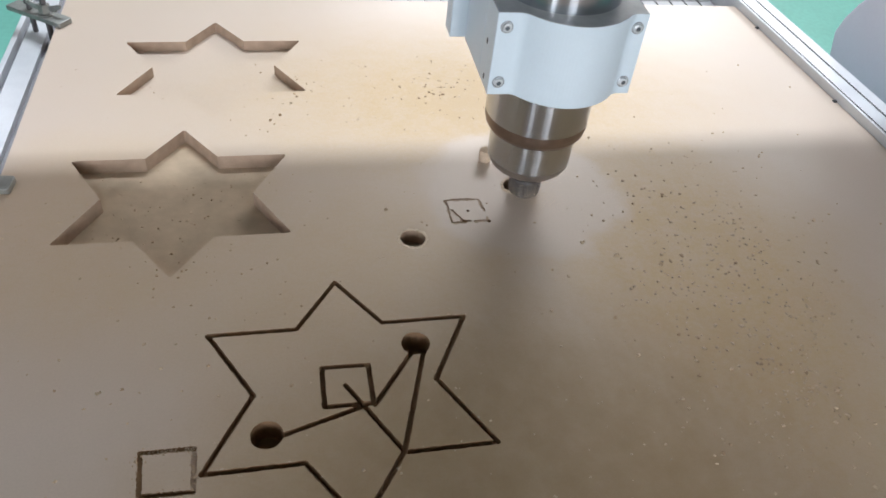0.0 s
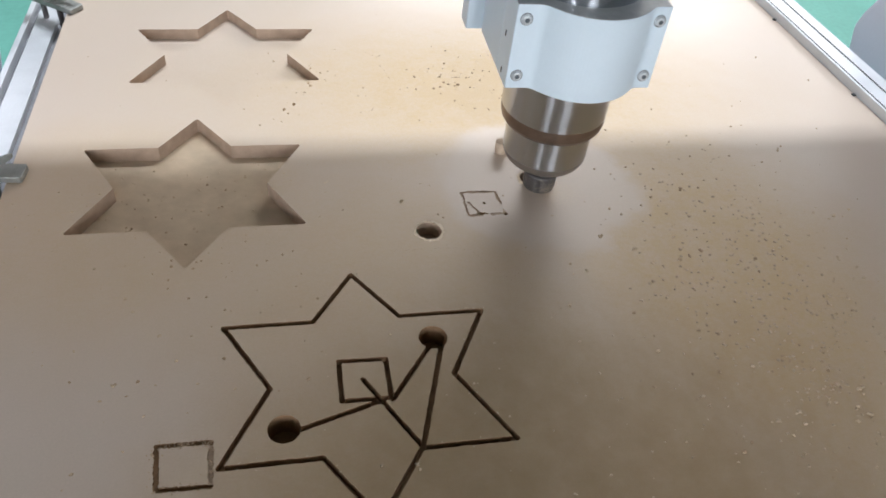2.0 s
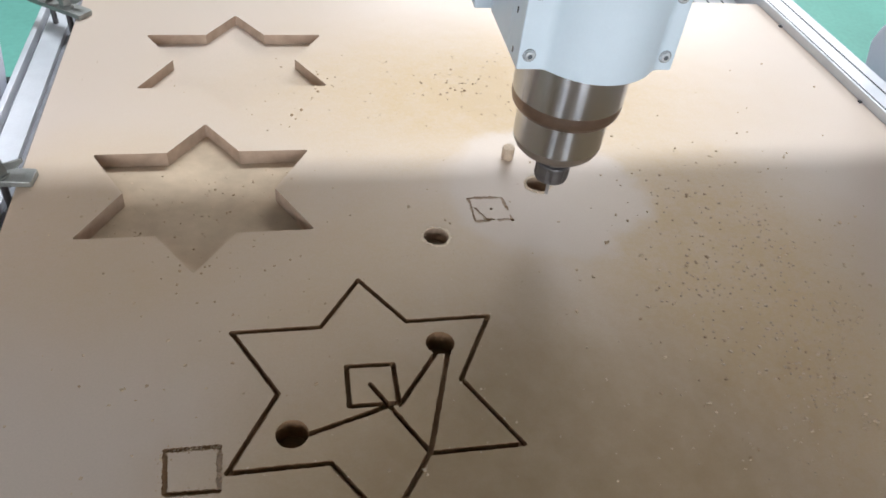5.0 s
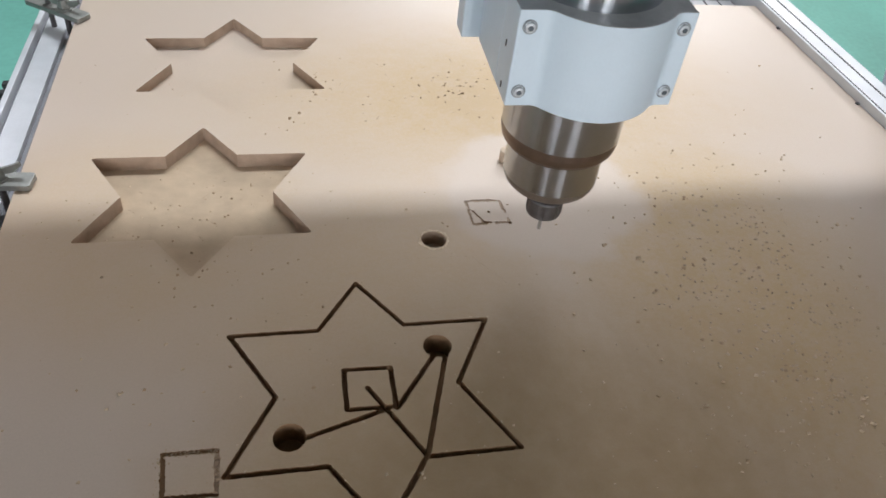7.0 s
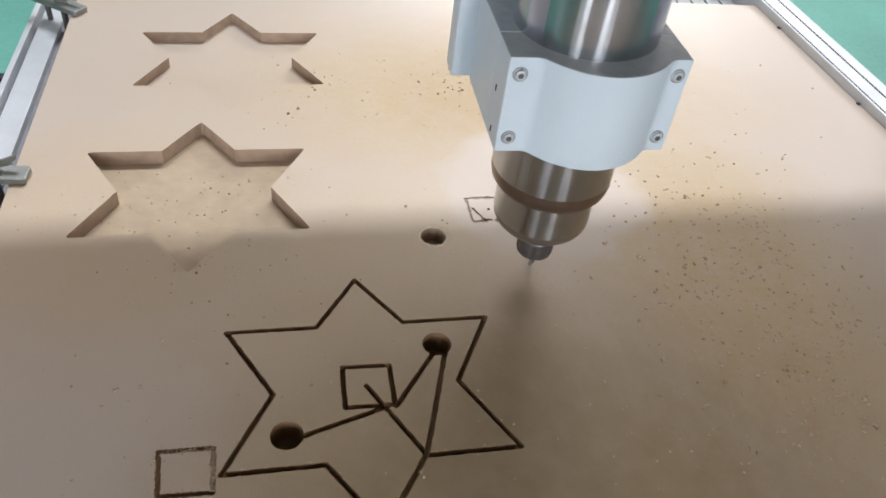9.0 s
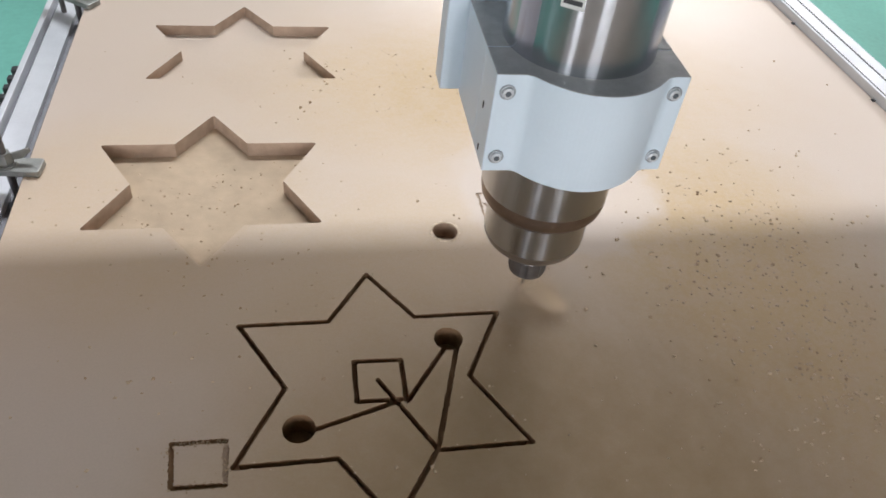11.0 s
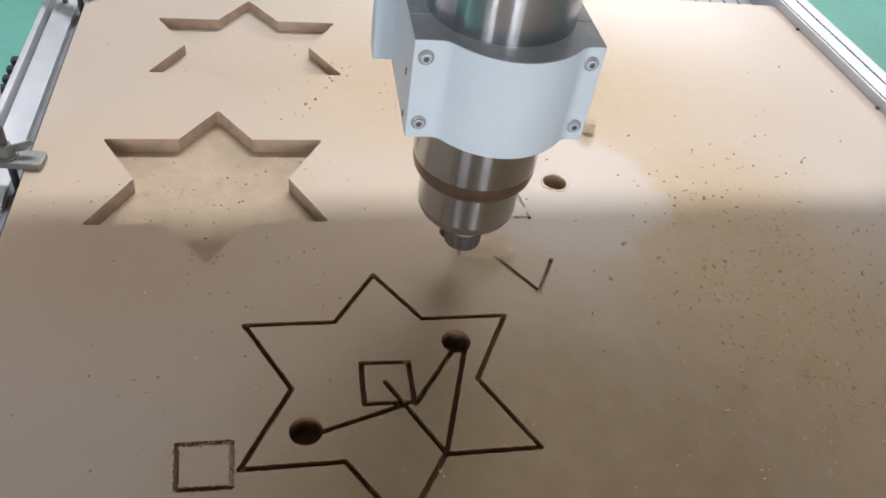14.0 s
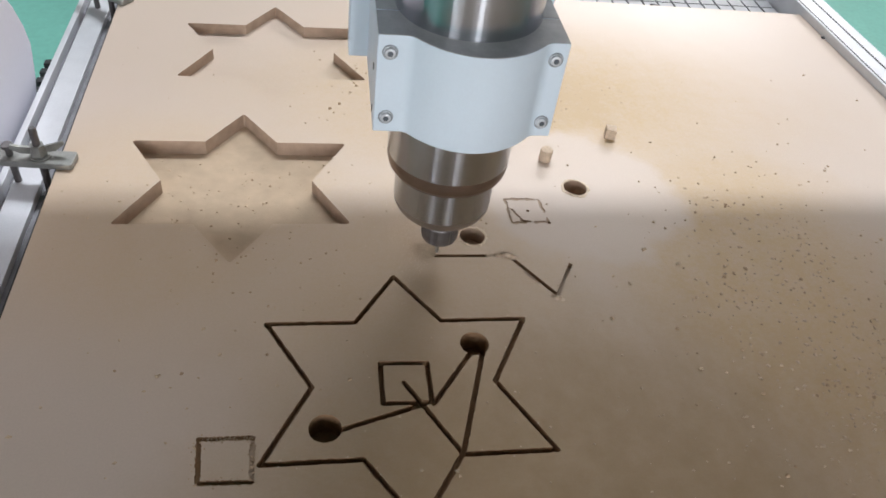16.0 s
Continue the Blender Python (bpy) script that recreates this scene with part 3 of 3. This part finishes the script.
haze = dust_puff(0.030, 0.032, 0.016, 9000, 0.0, "thin tan dust haze drifting round the cutter")


def core(name, cx, cy, r, h, turn, sides, label):
    """A small sawn-out core that stands on the board."""
    bm = lathe([(r * 0.94, 0.0002), (r, 0.0012), (r, h - 0.0008), (r * 0.93, h)], sides)
    for v in bm.verts:
        v.co.x += random.uniform(-1, 1) * 0.00025
        v.co.z += random.uniform(-1, 1) * 0.0002 if v.co.z > 0.005 else 0
    ob = part(name, bm, mdf_fuzz, at=pose(cx, cy, -0.0001, 0, 0, turn))
    return tagged(ob, label, "wood core", "wood cores")


core("wood_core", 0.1435, 0.2330, 0.0054, 0.0115, 0, 20, "round tan fibreboard core standing on the board")
core("wood_core", 0.2135, 0.2690, 0.0068, 0.0105, 30, 4, "small square tan fibreboard block on the board")

# ---- hold-down clamps on the rail ----
def hold_down(tip, turn, bolt, long, label):
    """Steel bar with a stud, wing nut and heel screw. Local x runs from the tip to the heel."""
    c = tagged(new("hold_down_clamp"), label, "clamp", "hold-down clamps")
    c.matrix_basis = pose(tip[0], tip[1], 0, 0, 0, turn)
    w = 0.0088
    outline = [(0.0015, -w), (long, -w), (long, w), (0.0015, w), (0, w - 0.0015), (0, -w + 0.0015)]
    part("bar", prism(outline, 0.0003, 0.0055), zinc, c, "dull zinc-plated steel bar", bevel=0.0007)
    stud = part("stud", lathe([(0.0029, LZ - 0.006 + 0.0005), (0.0029, 0.030), (0.0022, 0.032)], 16, x=bolt), steel_dark, c, "dark threaded steel stud", smooth=False)
    part("washer", lathe([(0.0078, 0.0055), (0.0078, 0.0069)], 28, x=bolt), zinc, c)
    part("nut", lathe([(0.0062, 0.0069), (0.0066, 0.0085), (0.0052, 0.0165)], 6, x=bolt), zinc, c)
    for s in (-1, 1):
        bm = bmesh.new()
        pts = [(0.004, 0.0090), (0.012, 0.0100), (0.0185, 0.0150), (0.0175, 0.0185), (0.0110, 0.0165), (0.004, 0.0150)]
        lo = [bm.verts.new((bolt + s * x, -0.0012 + s * 0.25 * x, z)) for x, z in pts]
        hi = [bm.verts.new((bolt + s * x, 0.0012 + s * 0.25 * x, z)) for x, z in pts]
        for i in range(len(pts)):
            bm.faces.new((lo[i], lo[(i + 1) % 6], hi[(i + 1) % 6], hi[i]))
        bm.faces.new(lo), bm.faces.new(hi)
        bmesh.ops.recalc_face_normals(bm, faces=bm.faces)
        part("wing", bm, zinc, c, bevel=0.0005)
    part("heel_screw", lathe([(0.0027, LZ + 0.0003), (0.0027, 0.012), (0.0045, 0.0122), (0.0045, 0.0150)], 14, x=bolt + 0.022), steel_dark, c, "dark steel heel screw")
    return c


hold_down((-0.2370, 0.2190), 180 - 5, 0.0255, 0.092, "zinc-plated bar clamp with wing nut gripping the board")
hold_down((-0.2400, 0.4870), 180 - 36, 0.0260, 0.072, "zinc-plated bar clamp with wing nut near the far edge")

# Black blocks added in place of two small dark holes at the rail.
for x, y in ((0.5445, 0.4790), (0.5485, 0.3130)):
    bm = box(-0.0024, 0.0012, -0.0022, 0.0022, 0.00005, 0.0020)
    tagged(part("edge_block", bm, black_plastic, at=pose(x, y, 0, 0, 0, 8), bevel=0.0008), "small black block at the rail's edge", "stop", "board stops")

# ---- cable clips on the rail's outer ledge ----
part("ledge", box(-0.3380, -0.3006, -0.50, 0.500, -0.086, -0.076), alu, lrail, "pale outer ledge")
for i in range(15):
    part("cable_clip", box(-0.3275, -0.3025, 0.0, 0.0095, -0.0758, -0.0540), black_plastic, lrail, "black plastic cable clip", at=pose(0, 0.215 + i * 0.0172, 0), bevel=0.002)

# ---- gantry: legs and beam, which travel along the bed ----
gantry = tagged(new("gantry"), "white painted machine gantry spanning the bed", "gantry")


LEG = [(-0.02, -0.045), (0.285, -0.045), (0.300, -0.020), (0.309, 0.006), (0.304, 0.026), (0.292, 0.050), (0.270, 0.080), (0.235, 0.115), (0.215, 0.150), (0.205, 0.200), (0.205, 0.81), (-0.02, 0.81)]


def side_plate(x0, x1, pts):
    bm = bmesh.new()
    a, b = [bm.verts.new((x0, y, z)) for y, z in pts], [bm.verts.new((x1, y, z)) for y, z in pts]
    for i in range(len(pts)):
        bm.faces.new((a[i], a[(i + 1) % len(pts)], b[(i + 1) % len(pts)], b[i]))
    bm.faces.new(a), bm.faces.new(b)
    bmesh.ops.recalc_face_normals(bm, faces=bm.faces)
    return bm


part("side_plate", side_plate(-0.375, -0.3085, LEG), paint_leg, gantry, "white painted side plate", bevel=0.002)
part("side_plate", side_plate(0.6365, 0.70, LEG), paint_leg, gantry, "white painted side plate", bevel=0.002)
# Beam out of view, its height stretched so its shadow covers the near board.
part("beam", box(-0.308, 0.636, 0.135, 0.262, 0.290, 0.800), paint_leg, gantry, "unseen white cross beam, tall to shade the board", bevel=0.003)
for z in (0.315, 0.430):
    part("guide_rail", box(-0.30, 0.62, 0.117, 0.1345, z, z + 0.020), steel, gantry, "ground steel guide rail")

# ---- carriage and spindle head ----
carriage = tagged(new("carriage"), "white painted carriage plate on the gantry beam", "carriage")
part("back_plate", box(-0.070, 0.075, 0.104, 0.1165, 0.280, 0.470), paint, carriage, bevel=0.002)

head = tagged(new("spindle_head"), "white clamp block holding a bright steel milling spindle", "spindle")
AX, AY = 0.0031, 0.0385
HZ = 0.0310


def bulge():
    """Plan of the clamp's front cap: two flanges and a round belly between them."""
    cx, cy, r = 0.0031, 0.0380, 0.0540
    pts = [(-0.0540, 0.0290), (-0.0540, 0.0)]
    f = 0.0100
    d = math.sqrt((r + f) ** 2 - (cy + f) ** 2)
    a1 = math.atan2(-(cy + f), -d)
    lx = cx - d
    pts.append((lx, 0.0))
    for k in range(1, 6):
        a = math.pi / 2 + (a1 + math.pi - math.pi / 2) * k / 6
        pts.append((lx + f * math.cos(a), -f + f * math.sin(a)))
    n = 30
    a2 = -math.pi - a1
    for k in range(n + 1):
        a = a1 + (a2 - a1) * k / n
        pts.append((cx + r * math.cos(a), cy + r * math.sin(a)))
    rx = cx + d
    for k in range(5, 0, -1):
        a = math.pi / 2 + (a1 + math.pi - math.pi / 2) * k / 6
        pts.append((rx - f * math.cos(a), -f + f * math.sin(a)))
    pts += [(rx, 0.0), (0.0540, 0.0), (0.0540, 0.0290)]
    return [(x, y * 1.28 if y < 0 else y) for x, y in pts]


cap = part("clamp_cap", prism(bulge(), -HZ, HZ, cap=1, side=0), [paint, end_grey], head, "pale blue-white painted clamp cap", bevel=0.0008)
part("clamp_body", prism([(-0.0540, 0.0294), (0.0540, 0.0294), (0.0540, 0.0835), (-0.0540, 0.0835)], -HZ, HZ, cap=1, side=0), [paint, end_grey], head, "pale grey painted clamp body", bevel=0.0008)
part("slide_plate", box(-0.0665, 0.0660, 0.0840, 0.1030, -0.0300, 0.300), paint, head, "white painted slide plate", bevel=0.0010)

part("motor_body", lathe([(0.0436, -0.020), (0.0436, 0.168), (0.0426, 0.170)], 96, x=AX - 0.0020, y=AY + 0.0015), steel, head, "polished steel motor body", smooth=False)
part("nose", lathe([(0.0412, -0.0200), (0.0412, -0.0690)], 96, x=AX - 0.0022, y=AY), steel, head, "turned steel nose")
part("shoulder", lathe([(0.0412, -0.0690), (0.0411, -0.0738), (0.0402, -0.0783), (0.0382, -0.0813), (0.0360, -0.0830), (0.0345, -0.0834)], 96, x=AX - 0.0022, y=AY), steel_brown_reflect, head, "steel shoulder with the board's brown reflection in its colour")
part("bearing_cap", lathe([(0.0343, -0.0834), (0.0343, -0.1085)], 96, x=AX - 0.0022, y=AY), steel, head, "turned steel bearing cap")
part("cap_rim", lathe([(0.0343, -0.1085), (0.0338, -0.1115), (0.0322, -0.1148), (0.0295, -0.1178), (0.0260, -0.1198), (0.0120, -0.1206)], 96, x=AX - 0.0022, y=AY), steel_plain, head, "sloping steel rim")
part("collar", lathe([(0.0114, -0.1200), (0.0114, -0.1320), (0.0104, -0.1332)], 40, x=AX, y=AY), steel, head, "bright steel collar")


def collet_nut():
    n = 48
    bm = bmesh.new()
    rows = []
    for r, z, cut in ((0.0095, -0.1324, 0), (0.0128, -0.1327, 0), (0.0137, -0.1340, 0), (0.0137, -0.1364, 1), (0.0137, -0.1450, 1), (0.0130, -0.1478, 0), (0.0105, -0.1490, 0), (0.0050, -0.1490, 0)):
        rows.append([bm.verts.new((AX + (r - (0.0011 if cut and i % 8 < 2 else 0)) * math.cos(2 * math.pi * i / n), AY + (r - (0.0011 if cut and i % 8 < 2 else 0)) * math.sin(2 * math.pi * i / n), z)) for i in range(n)])
    for a, b in zip(rows, rows[1:]):
        for i in range(n):
            bm.faces.new((a[i], a[(i + 1) % n], b[(i + 1) % n], b[i]))
    bm.faces.new(rows[0]), bm.faces.new(rows[-1])
    bmesh.ops.recalc_face_normals(bm, faces=bm.faces)
    return bm


part("collet_nut", collet_nut(), steel_dark, head, "dark steel collet nut")
part("milling_bit", lathe([(0.0016, -0.1485), (0.0016, -0.1560), (0.0014, -0.1575), (0.0014, -0.1660), (0.0008, -0.1665)], 14, x=AX, y=AY), steel, head, "thin milling bit")


def cap_screw(x, z):
    """Socket screw in a counterbore: rim, head and a dark hexagon that paints the recess's shade."""
    bm = bmesh.new()
    n = 36
    prof = [(0.00449, 0.0002), (0.00436, -0.0006), (0.00374, -0.0006), (0.00361, -0.0001)]
    rings = [[bm.verts.new((x + r * math.cos(2 * math.pi * i / n), y, z + r * math.sin(2 * math.pi * i / n))) for i in range(n)] for r, y in prof]
    for a, b in zip(rings, rings[1:]):
        for i in range(n):
            bm.faces.new((a[i], a[(i + 1) % n], b[(i + 1) % n], b[i]))
    bmesh.ops.recalc_face_normals(bm, faces=bm.faces)
    s = part("screw", bm, screw_grey, cap, "bright socket screw")

    def disc(pairs, sides):
        b2 = bmesh.new()
        rr = [[b2.verts.new((x + r * math.cos(2 * math.pi * i / sides), y, z + r * math.sin(2 * math.pi * i / sides))) for i in range(sides)] for r, y in pairs]
        for a, b in zip(rr, rr[1:]):
            for i in range(sides):
                b2.faces.new((a[i], a[(i + 1) % sides], b[(i + 1) % sides], b[i]))
        b2.faces.new(rr[-1])
        bmesh.ops.recalc_face_normals(b2, faces=b2.faces)
        return b2

    bm2 = disc([(0.00361, -0.0001), (0.00355, -0.00015), (0.00318, -0.0004), (0.00312, -0.0016), (0.00290, -0.0020), (0.00164, -0.0022), (0.00164, -0.00225)], 30)
    me = mesh_of("screw_head", bm2, screw_bright)
    h = new("screw_head", me)
    h.parent = s
    # Flat hexagon on the head, the socket's shade put into its colour.
    bm3 = disc([(0.00180, -0.0023), (0.00172, -0.00245)], 6)
    k = new("hex_socket", mesh_of("hex_socket", bm3, socket_shade))
    k.parent = s


for x in (-0.0469, 0.0469):
    for z in (-0.0207, 0.0207):
        cap_screw(x, z)
# Openings in the clamp's side: raised black bars that paint their shade.
for y, z in ((0.0170, 0.0020), (0.0140, -0.0240)):
    part("side_slot", box(-0.0545, -0.05385, y - 0.0006, y + 0.0006, z - 0.0020, z + 0.0020), slot_dark, head, "small black bar for a slot's shade")

# small plate on the motor body, its writing as bars
tag = part("rating_plate", box(-0.006, 0.006, -0.0005, 0.0005, -0.010, 0.010), label_white, head, "small metal rating plate", at=pose(AX - 0.0245, AY - 0.0362, 0.0765, 0, 0, -31))
for i in range(4):
    bar = part("print_bar", box(-0.0048, 0.0048, -0.0009, -0.0004, -0.0078 + i * 0.0045, -0.0055 + i * 0.0045), slot_dark, tag)


# the head's parts at their true size
for ob in head.children_recursive:
    ob.data.transform(Matrix.Diagonal((0.977, 0.977, 0.99, 1)))
    ob.location = Vector((ob.location.x * 0.977, ob.location.y * 0.977, ob.location.z * 0.99))

bm = lathe([(0.0050, 0.0), (0.0050, 0.0035), (0.0030, 0.0036), (0.0030, 0.0100)], 12)
tagged(part("loose_bolt", bm, steel_dark, at=pose(0.361, 0.5655, BED_Z + 0.0052, 0, 86, 20)), "dark steel bolt lying on the vacuum bed", "bolt")

# ---- the grid of the vacuum bed ----
PITCH, GAP = 0.0206, 0.0026
tile_mesh = mesh_of("grid_tile", box(0, PITCH - GAP, 0, PITCH - GAP, -0.0040, 0.0), bed_grey)
for j in range(-1, 6):
    for i in range(39):
        t = new("grid_tile", tile_mesh)
        t.parent = bed
        t.location = (-0.2580 + i * PITCH, 0.5540 + j * PITCH, BED_Z)
bm = bmesh.new()
for j in range(6, 15):
    for i in range(39):
        box(-0.2580 + i * PITCH, -0.2580 + (i + 1) * PITCH - GAP, 0.5540 + j * PITCH, 0.5540 + (j + 1) * PITCH - GAP, BED_Z - 0.004, BED_Z, bm)
tagged(part("far_grid", bm, bed_grey, bed), kind="stuff")
part("bed_packing", box(-0.249, 0.540, -0.99, 0.530, BED_Z - 0.004, BED_Z + 0.0003), bed_grey, bed)


# ---- what moves ----
HEAD = [
    (0, 0.1632, 0.1502, 0.1481),
    (0.5, 0.1558, 0.1573, 0.1481),
    (1, 0.1479, 0.1519, 0.1481),
    (1.5, 0.1514, 0.1436, 0.1481),
    (2, 0.1607, 0.1470, 0.1481),
    (2.5, 0.1630, 0.1520, 0.1536),
    (3, 0.1619, 0.1506, 0.1677),
    (3.5, 0.1619, 0.1516, 0.1798),
    (4, 0.1599, 0.1449, 0.1806),
    (4.6, 0.1557, 0.1330, 0.1808),
    (5.5, 0.1490, 0.1150, 0.1809),
    (6.5, 0.1416, 0.0956, 0.1812),
    (7, 0.1378, 0.0859, 0.1819),
    (7.5, 0.1337, 0.0757, 0.1813),
    (8, 0.1328, 0.0730, 0.1733),
    (8.5, 0.1328, 0.0727, 0.1628),
    (9, 0.1276, 0.0626, 0.1628),
    (10.4, 0.1139, 0.0365, 0.1628),
    (10.6, 0.1128, 0.0342, 0.1628),
    (10.8, 0.1105, 0.0368, 0.1628),
    (11.5, 0.0994, 0.0486, 0.1628),
    (12, 0.0939, 0.0574, 0.1628),
    (12.5, 0.0880, 0.0673, 0.1628),
    (12.86, 0.0845, 0.0730, 0.1628),
    (13, 0.0823, 0.0732, 0.1628),
    (13.5, 0.0718, 0.0733, 0.1628),
    (14, 0.0607, 0.0735, 0.1628),
    (14.5, 0.0503, 0.0735, 0.1628),
    (15, 0.0393, 0.0738, 0.1630),
    (15.5, 0.0272, 0.0739, 0.1631),
    (16, 0.0302, 0.0811, 0.1632),
]
SWING = -1.07


def motions():
    walk(head, [(t, pose(x, y, z, 0, 0, SWING)) for t, x, y, z in HEAD])
    walk(carriage, [(t, pose(x, y, 0, 0, 0, SWING)) for t, x, y, z in HEAD])
    walk(gantry, [(t, pose(0, y, 0)) for t, x, y, z in HEAD])
    for p, t in plugs:
        t = min(t, 15.8)
        walk(p, [(0, pose(0, 0, 0)), (t, pose(0, 0, 0)), (t + 0.12, pose(0, 0, -CUT_D)), (16, pose(0, 0, -CUT_D))])
    for h, t in heaps:
        m = h.matrix_basis.copy()
        low = Matrix.Translation((0, 0, -0.0040)) @ m
        walk(h, [(0, low), (t, low), (t + 0.8, m), (16, m)])

    # the plume leaves the cutter along the slot behind it; it rests under the board's face while nothing is cut
    walk(plume, [(t, pose(x, y, z, 0, 0, a)) for t, x, y, z, a in (
        (0, 0.130, 0.095, -0.035, -75), (8.6, 0.130, 0.095, -0.035, -75), (9.4, 0.1275, 0.0950, -0.0100, -80), (10.0, 0.1220, 0.0830, 0, -60), (10.6, 0.1120, 0.0760, 0, -45),
        (11.5, 0.1000, 0.0920, 0, -44), (12.0, 0.0960, 0.0990, 0, -50), (12.5, 0.0920, 0.1050, 0, -54), (13.0, 0.0800, 0.1130, 0, -30), (13.5, 0.0660, 0.1140, 0, 8),
        (14.0, 0.0640, 0.1150, 0, 2), (14.5, 0.0580, 0.1150, 0, 2), (15.0, 0.0450, 0.1110, -0.003, -4), (15.5, 0.0400, 0.1110, -0.010, -4), (16, 0.0360, 0.1150, -0.022, -4))])
    walk(haze, [(t, pose(x, y, z, 0, 0, a)) for t, x, y, z, a in (
        (0, 0.152, 0.180, 0.003, -20), (2.0, 0.152, 0.176, 0.003, -20), (2.7, 0.150, 0.176, -0.045, -20), (8.2, 0.130, 0.100, -0.045, -60), (9.0, 0.1300, 0.1000, -0.006, -70),
        (11.5, 0.1000, 0.0900, -0.002, -50), (12.5, 0.0910, 0.1020, -0.002, -60), (13.5, 0.0720, 0.1080, -0.002, -40), (14.5, 0.0500, 0.1080, -0.002, -15), (15.2, 0.0360, 0.1110, -0.002, 0),
        (15.6, 0.0280, 0.1160, -0.003, 60), (16, 0.0250, 0.1190, -0.003, 120))])

    # the spray follows the cutter along the slot, and lies in the slot before and after
    (t1, x1, y1), (t2, x2, y2), (t3, x3, y3) = CUT[1:]
    walk(spray, [(0, pose(x1, y1, -0.0040, 0, 0, -50)), (t1, pose(x1, y1, -0.0040, 0, 0, -50)), (t1 + 0.5, pose(x1 + (x2 - x1) * 0.22, y1 + (y2 - y1) * 0.22, 0, 0, 0, -52)),
                 (t2 - 0.2, pose(x2, y2, 0, 0, 0, -52)), (t2 + 0.8, pose(x2 - 0.014, y2, 0, 0, 0, -24)), (t3 - 0.5, pose(x3 + 0.012, y3, -0.0004, 0, 0, -30)), (t3 - 0.1, pose(x3 + 0.003, y3, -0.0008, 0, 0, -100)), (16, pose(x3 + 0.002, y3 + 0.008, 0, 0, 0, -165))])


motions()
